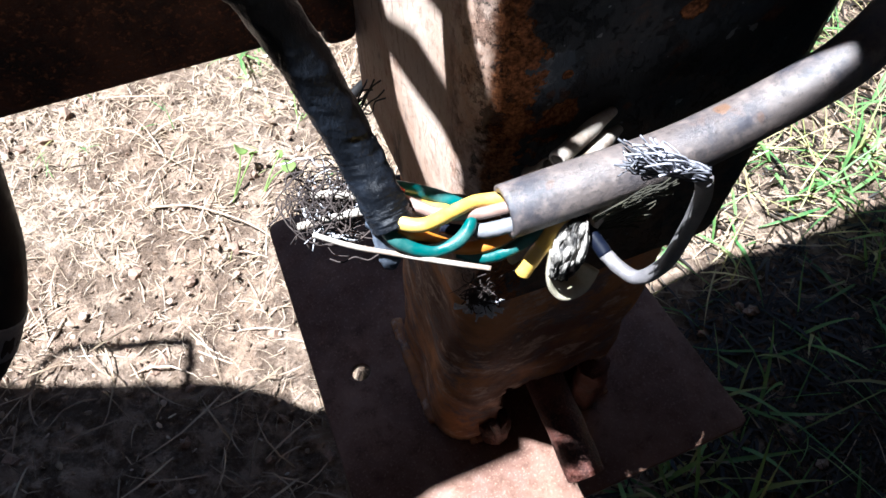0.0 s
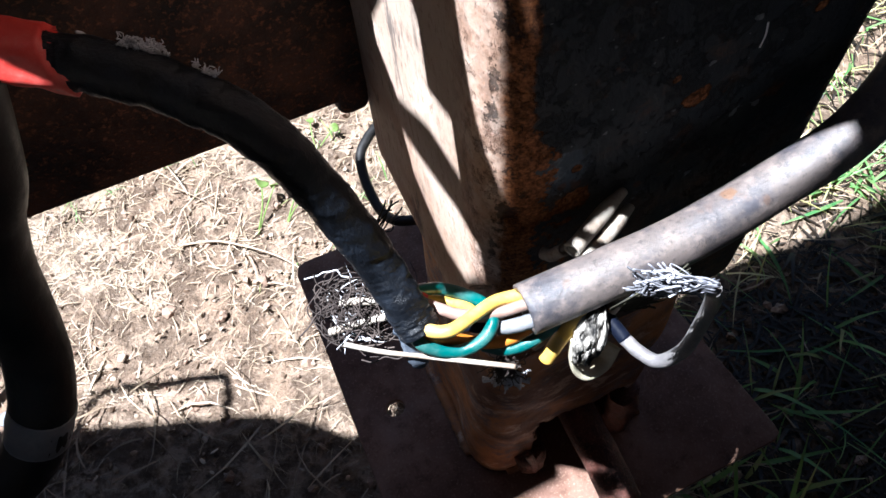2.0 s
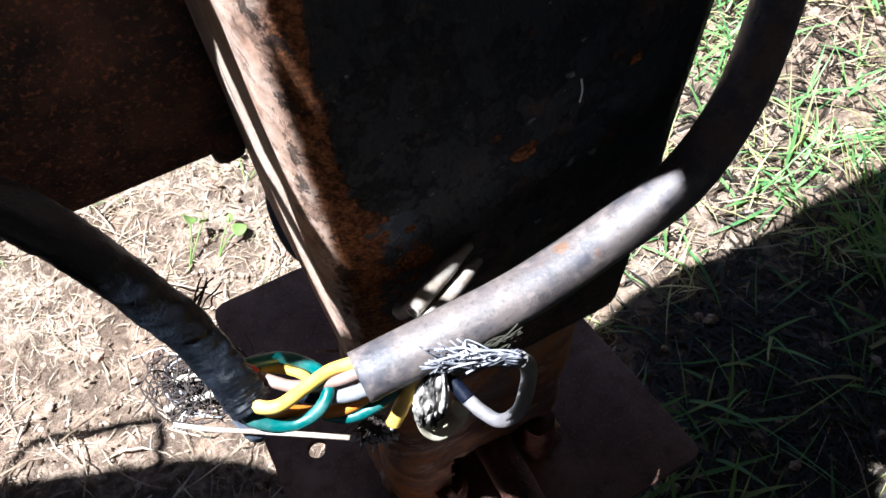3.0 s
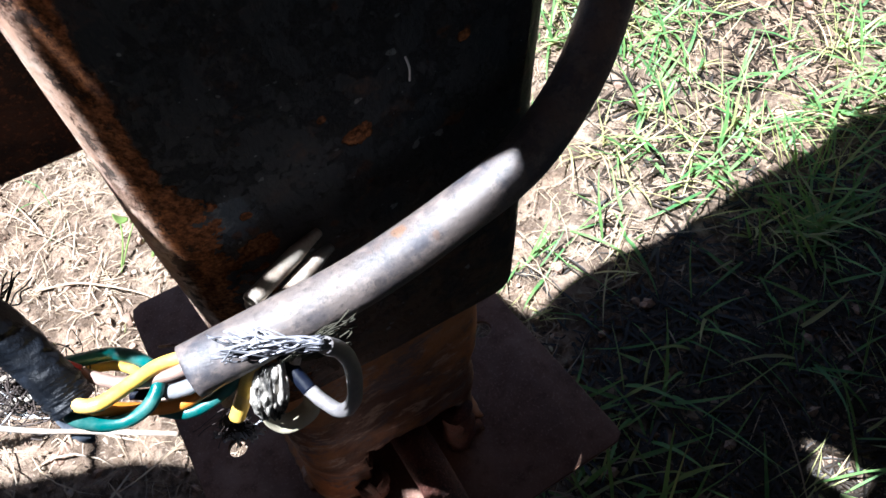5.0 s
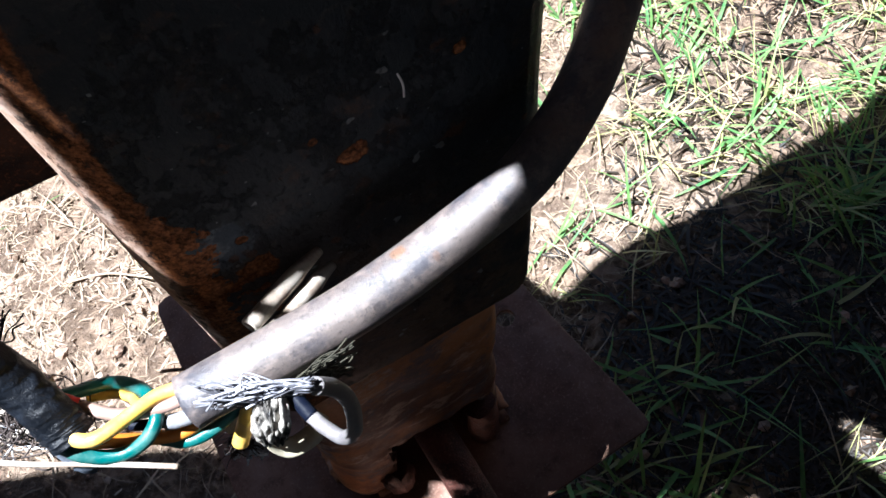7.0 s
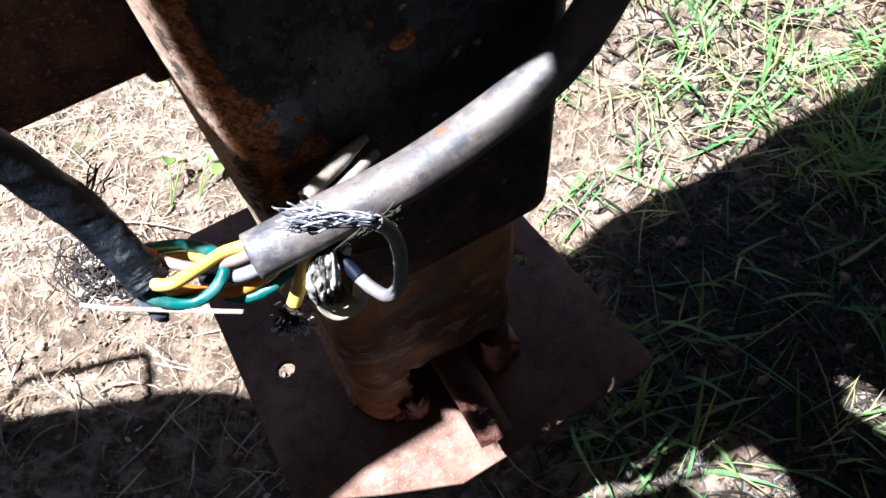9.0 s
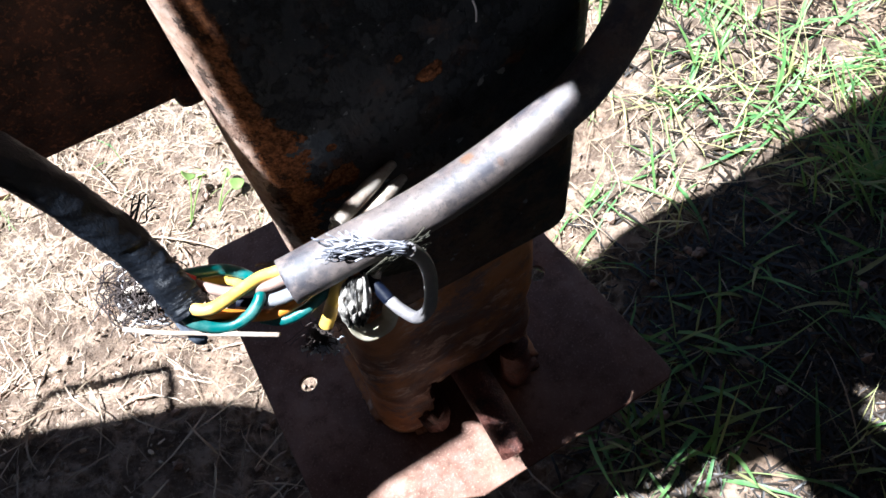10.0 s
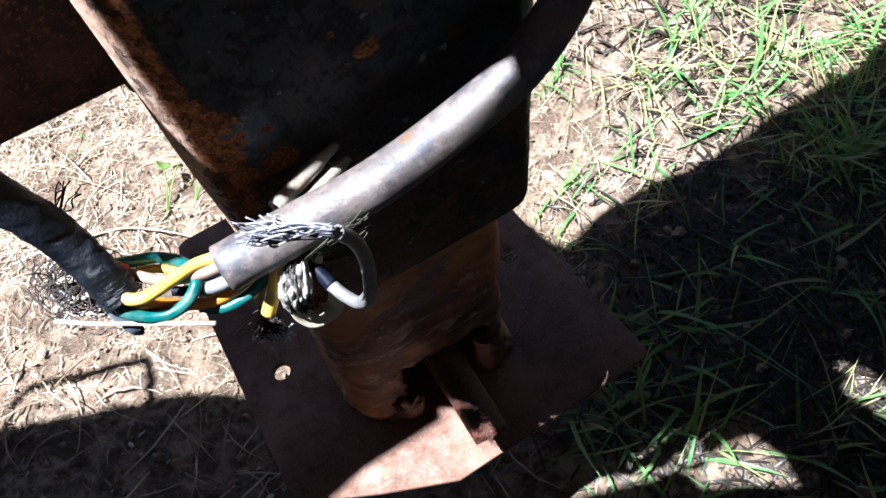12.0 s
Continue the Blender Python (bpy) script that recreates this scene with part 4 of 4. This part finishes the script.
hose = thing("black_cable", "thick black rubber cable hanging in front of the beam", "cable")
HOSE = [(-0.118, 0.185, 0.90), (-0.132, 0.170, 0.83), (-0.145, 0.159, 0.78), (-0.158, 0.155, 0.755), (-0.168, 0.150, 0.725), (-0.173, 0.145, 0.70), (-0.178, 0.138, 0.67), (-0.180, 0.130, 0.655), (-0.183, 0.120, 0.64), (-0.192, 0.109, 0.62), (-0.208, 0.094, 0.60), (-0.235, 0.080, 0.58), (-0.29, 0.06, 0.55)]
jacket = mesh_ob("rubber_jacket", sweep(HOSE, 0.0148, 120, 24, True, lambda i, n, a: 1 + 0.025 * noise.noise(Vector((i * 0.08, math.cos(a), math.sin(a))))), M_BLACK, hose)
mesh_ob("grey_tape_band", sweep([(-0.183, 0.1195, 0.639), (-0.187, 0.1148, 0.631), (-0.192, 0.109, 0.62)], 0.0153, 16, 24, True, lambda i, n, a: 1 + 0.03 * noise.noise(Vector((i * 0.3, math.cos(a) * 2, math.sin(a) * 2)))), M_GREY, jacket, "dusty grey tape band")


# ---- grass and straw ----
def blade(rng, root, heading, length, width, lean, segs=4, curl=0.6):
    turn = rng.uniform(-1, 1) * curl * 0.8
    verts, faces, p, ang = [], [], Vector(root), lean
    for k in range(segs + 1):
        h = heading + turn * k / segs
        side, fwd = Vector((-math.sin(h), math.cos(h), 0)), Vector((math.cos(h), math.sin(h), 0))
        w = width * (1 - (k / segs) ** 2.2) * 0.5 * (0.75 + 0.5 * min(1, k))
        fold = 0.25 * w
        verts += [p - side * w, p + Vector((0, 0, -fold)), p + side * w] if k < segs else [p]
        p = p + (fwd * math.cos(ang) + Vector((0, 0, math.sin(ang)))) * (length / segs)
        ang = max(ang - min(curl, 1.0) * rng.uniform(0.4, 1.4) / segs, -0.25)
    for k in range(segs - 1):
        a, b = k * 3, k * 3 + 3
        faces += [(a, a + 1, b + 1, b), (a + 1, a + 2, b + 2, b + 1)]
    a = (segs - 1) * 3
    faces += [(a, a + 1, a + 3), (a + 1, a + 2, a + 3)]
    return verts, faces


def grass(name, label, mat, spots, per, length, width, lean, seed, density, bend=0.6):
    rng = random.Random(seed)
    geos = []
    for _ in range(spots):
        x, y = rng.uniform(-0.85, 1.15), rng.uniform(-0.12, 1.4)
        if rng.random() > density(x, y):
            continue
        for _ in range(rng.randint(*per)):
            bx, by = x + rng.gauss(0, 0.018), y + rng.gauss(0, 0.018)
            geos.append(blade(rng, (bx, by, ground_height(bx, by) + 0.001), rng.uniform(0, 6.283), rng.uniform(*length), rng.uniform(*width), rng.uniform(*lean), 4, bend))
    tagged(mesh_ob(name, merge(geos), mat), label, "grass", kind="stuff")


def green_density(x, y):
    p = noise.noise(Vector((x * 4, y * 4, 9))) * 0.5 + 0.5
    right = min(1, max(0, (x - 0.20) / 0.12))
    bare = 1.0 if math.hypot(x - 0.44, (y - 0.60) * 1.6) > 0.09 else 0.1
    bare *= 0.25 if math.hypot(x - 0.441, y - 0.190) < 0.10 else 1.0
    base = right * bare * (0.16 + 1.5 * max(0, p - 0.38))
    base *= 1.25 if y < 0.55 + 0.35 * (x - 0.4) else 0.95
    if x < 0.2 and y > 0.45:
        base = 0.012
    return base


def straw_density(x, y):
    p = noise.noise(Vector((x * 5, y * 5, 2))) * 0.5 + 0.5
    back = min(1, max(0, (y - 0.30) / 0.3))
    bare = 0.35 if math.hypot(x + 0.45, (y - 0.42) * 1.4) < 0.13 else 1.0
    # fewer pale straws inside the shadow edge, which keeps the shade dark
    under = 0.3 if x > 0.25 and y < 0.55 + 0.35 * (x - 0.4) else 1.0
    wild = 0.55 if x > 0.25 else 1.0
    return under * wild * bare * (0.07 + 0.9 * back * p)


grass("grass", "green grass blades in loose tufts on the soil", M_GRASS, 1500, (4, 8), (0.05, 0.145), (0.0022, 0.0060), (0.15, 1.15), 11, green_density, 0.8)
grass("grass_stems", "thin green grass stems on the soil", M_GRASS, 420, (2, 4), (0.07, 0.17), (0.0012, 0.0024), (0.1, 0.9), 13, green_density)
grass("straw", "dry pale straw lying on the soil", M_STRAW, 9500, (3, 8), (0.008, 0.042), (0.0006, 0.0018), (0.0, 0.6), 12, straw_density, 1.1)
# dry grass, thickest past the shadow edge; its pale colour helps the sunlight there
grass("dry_grass", "pale yellow-green thin grass blades, thicker where the sun falls", M_PALE, 1000, (4, 8), (0.04, 0.12), (0.0012, 0.0034), (0.1, 1.1), 14, lambda x, y: min(1, max(0, noise.noise(Vector((x * 9, y * 9, 4))) * 1.6 + 0.55)) * min(1, max(0, (x - 0.22) / 0.15)) * (0.75 if y > 0.55 + 0.35 * (x - 0.4) else 0.16) * (1.0 if math.hypot(x - 0.44, (y - 0.60) * 1.6) > 0.09 else 0.15))
tagged(mesh_ob("clods", merge([lumps(1500, (-0.25, 0.55, GROUND + 0.004), (0.60, 0.75, 0.008), 0.0028, 5), lumps(420, (0.1, 0.55, GROUND), (0.95, 0.75, 0.004), 0.010, 6)]), M_CLOD, smooth=False), "small crumbs of dry soil", "soil", kind="stuff")

grass("dry_stems", "matted pale dry grass stems behind the leg", M_STRAW, 3800, (4, 9), (0.012, 0.050), (0.0004, 0.0010), (0.0, 0.7), 15, lambda x, y: (1.0 if x < 0.28 else 0.0) * min(1, max(0, (y - 0.20) / 0.32)) * min(1, max(0, noise.noise(Vector((x * 8, y * 8, 6))) * 1.7 + 0.5)), 1.2)
grass("sparse_grass", "a few thin green blades among dry stems", M_GRASS, 260, (1, 3), (0.02, 0.06), (0.0010, 0.0025), (0.2, 1.1), 16, lambda x, y: (1.0 if x < 0.28 else 0.0) * min(1, max(0, (y - 0.48) / 0.12)))


grass("long_straw", "long thin dry stems lying on the soil", M_STRAW, 620, (1, 3), (0.05, 0.16), (0.0009, 0.0024), (0.0, 0.4), 21, lambda x, y: 0.7, 1.6)
grass("curved_stems", "pale curved dry grass stems on shaded soil", M_STRAW, 1500, (1, 2), (0.06, 0.16), (0.0012, 0.0030), (0.2, 0.8), 27, lambda x, y: 0.6 if x < 0.1 and y < 0.36 else 0.0, 1.8)
# dense inside the shadow edge, thin on the sunlit spot: shade laid as colour
grass("shade_blades", "near-black blades laid under the grass to deepen its shade", M_SHADE_BLADES, 9000, (4, 8), (0.02, 0.07), (0.002, 0.005), (-0.05, 0.35), 22, lambda x, y: min(1, max(0, (x - 0.2) / 0.2)) * (1.0 if y < 0.55 + 0.35 * (x - 0.4) else 0.25) * (0.3 if math.hypot(x - 0.441, y - 0.190) < 0.10 else 1.0))
tagged(mesh_ob("litter", lumps(4600, (-0.28, 0.55, GROUND + 0.005), (0.57, 0.75, 0.007), 0.0042, 31, 0.22), M_LITTER, smooth=False), "crumbled dead leaf flakes on the soil", "litter", kind="stuff")


def seedling(base, tops, label):
    """A weed seedling: thin stems, each with round leaves."""
    rng = random.Random(int(base[0] * 1000))
    plant = thing("weed_seedling", label, "weed")
    for top, size, tilt in tops:
        b, t = Vector(base), Vector(top)
        mid = b.lerp(t, 0.55) + Vector((rng.uniform(-0.006, 0.006), 0, 0.004))
        stem = mesh_ob("stem", sweep([b, mid, t], 0.0013, 16, 7), M_LEAF, plant)
        verts, faces, rings, seg = [t], [], 4, 16
        m = Euler((tilt, tilt * 0.6, rng.uniform(0, 6))).to_matrix()
        for k in range(1, rings + 1):
            for j in range(seg):
                a = 2 * math.pi * j / seg
                r = size * k / rings * (1 + 0.10 * math.cos(a) + 0.05 * math.cos(2 * a))
                verts.append(t + m @ Vector((r * math.cos(a), r * math.sin(a), 0.30 * (r * math.sin(a)) ** 2 / size - 0.20 * (r * math.cos(a)) ** 2 / size)))
        for j in range(seg):
            faces.append((0, 1 + j, 1 + (j + 1) % seg))
            for k in range(rings - 1):
                o = 1 + k * seg
                faces.append((o + j, o + seg + j, o + seg + (j + 1) % seg, o + (j + 1) % seg))
        leaf = mesh_ob("leaf", (verts, faces), M_LEAF, stem)
        solid = leaf.modifiers.new("thickness", "SOLIDIFY")
        solid.thickness = 0.0006


G0 = GROUND
seedling((-0.380, 0.607, G0), [((-0.377, 0.673, 0.0), 0.0125, 0.7), ((-0.358, 0.676, -0.008), 0.007, 0.9)], "green weed seedling with round leaf on a thin stem")
seedling((-0.338, 0.625, G0), [((-0.303, 0.668, -0.02), 0.0125, 0.2), ((-0.322, 0.69, -0.02), 0.007, 0.5)], "low green weed seedling with pale round leaves")
seedling((-0.318, 0.775, G0), [((-0.291, 0.812, -0.03), 0.008, 0.4), ((-0.335, 0.825, -0.03), 0.007, 0.3)], "low green weed seedling with small round leaves")
twig = thing("pale_twig", "thin pale dry twig lying on the soil", "twig")
mesh_ob("twig_stem", sweep([(-0.50, 0.573, G0 + 0.008), (-0.445, 0.584, G0 + 0.010), (-0.397, 0.579, G0 + 0.012), (-0.34, 0.566, G0 + 0.012), (-0.29, 0.545, G0 + 0.008)], 0.0019, 40, 8, True, lambda i, n, a: 1.1 - 0.6 * i / n + 0.2 * noise.noise(Vector((i * 0.4, a, 0)))), M_STRAW, twig)


# ---- things at the far side ----
stone = thing("stone", "pale grey flat stone lying on the soil", "stone")
mesh_ob("stone_body", lumps(1, (-0.660, 0.273, G0 + 0.006), (0, 0, 0), 0.034, 3, 0.35), M_GREY, stone)
chip = thing("wood_chip", "tan splintered piece of wood on the soil", "wood")
mesh_ob("chip_body", sweep([(-0.70, 0.258, G0 + 0.008), (-0.67, 0.250, G0 + 0.012), (-0.64, 0.240, G0 + 0.010), (-0.615, 0.225, G0 + 0.006)], 0.016, 24, 12, True, lambda i, n, a: 1 - 0.6 * abs(i / n - 0.4) + 0.15 * noise.noise(Vector((i * 0.3, a, 0))), 0.4), M_CLOD, chip)

rod = thing("bent_rod", "bent black steel rod lying on the soil", "rod")
mesh_ob("rod_bar", sweep([(-0.80, 0.40, G0 + 0.012), (-0.75, 0.385, G0 + 0.02), (-0.722, 0.362, G0 + 0.022), (-0.704, 0.34, G0 + 0.022), (-0.696, 0.308, G0 + 0.018), (-0.700, 0.277, G0 + 0.010)], 0.0052, 40, 10), M_BLACK, rod)
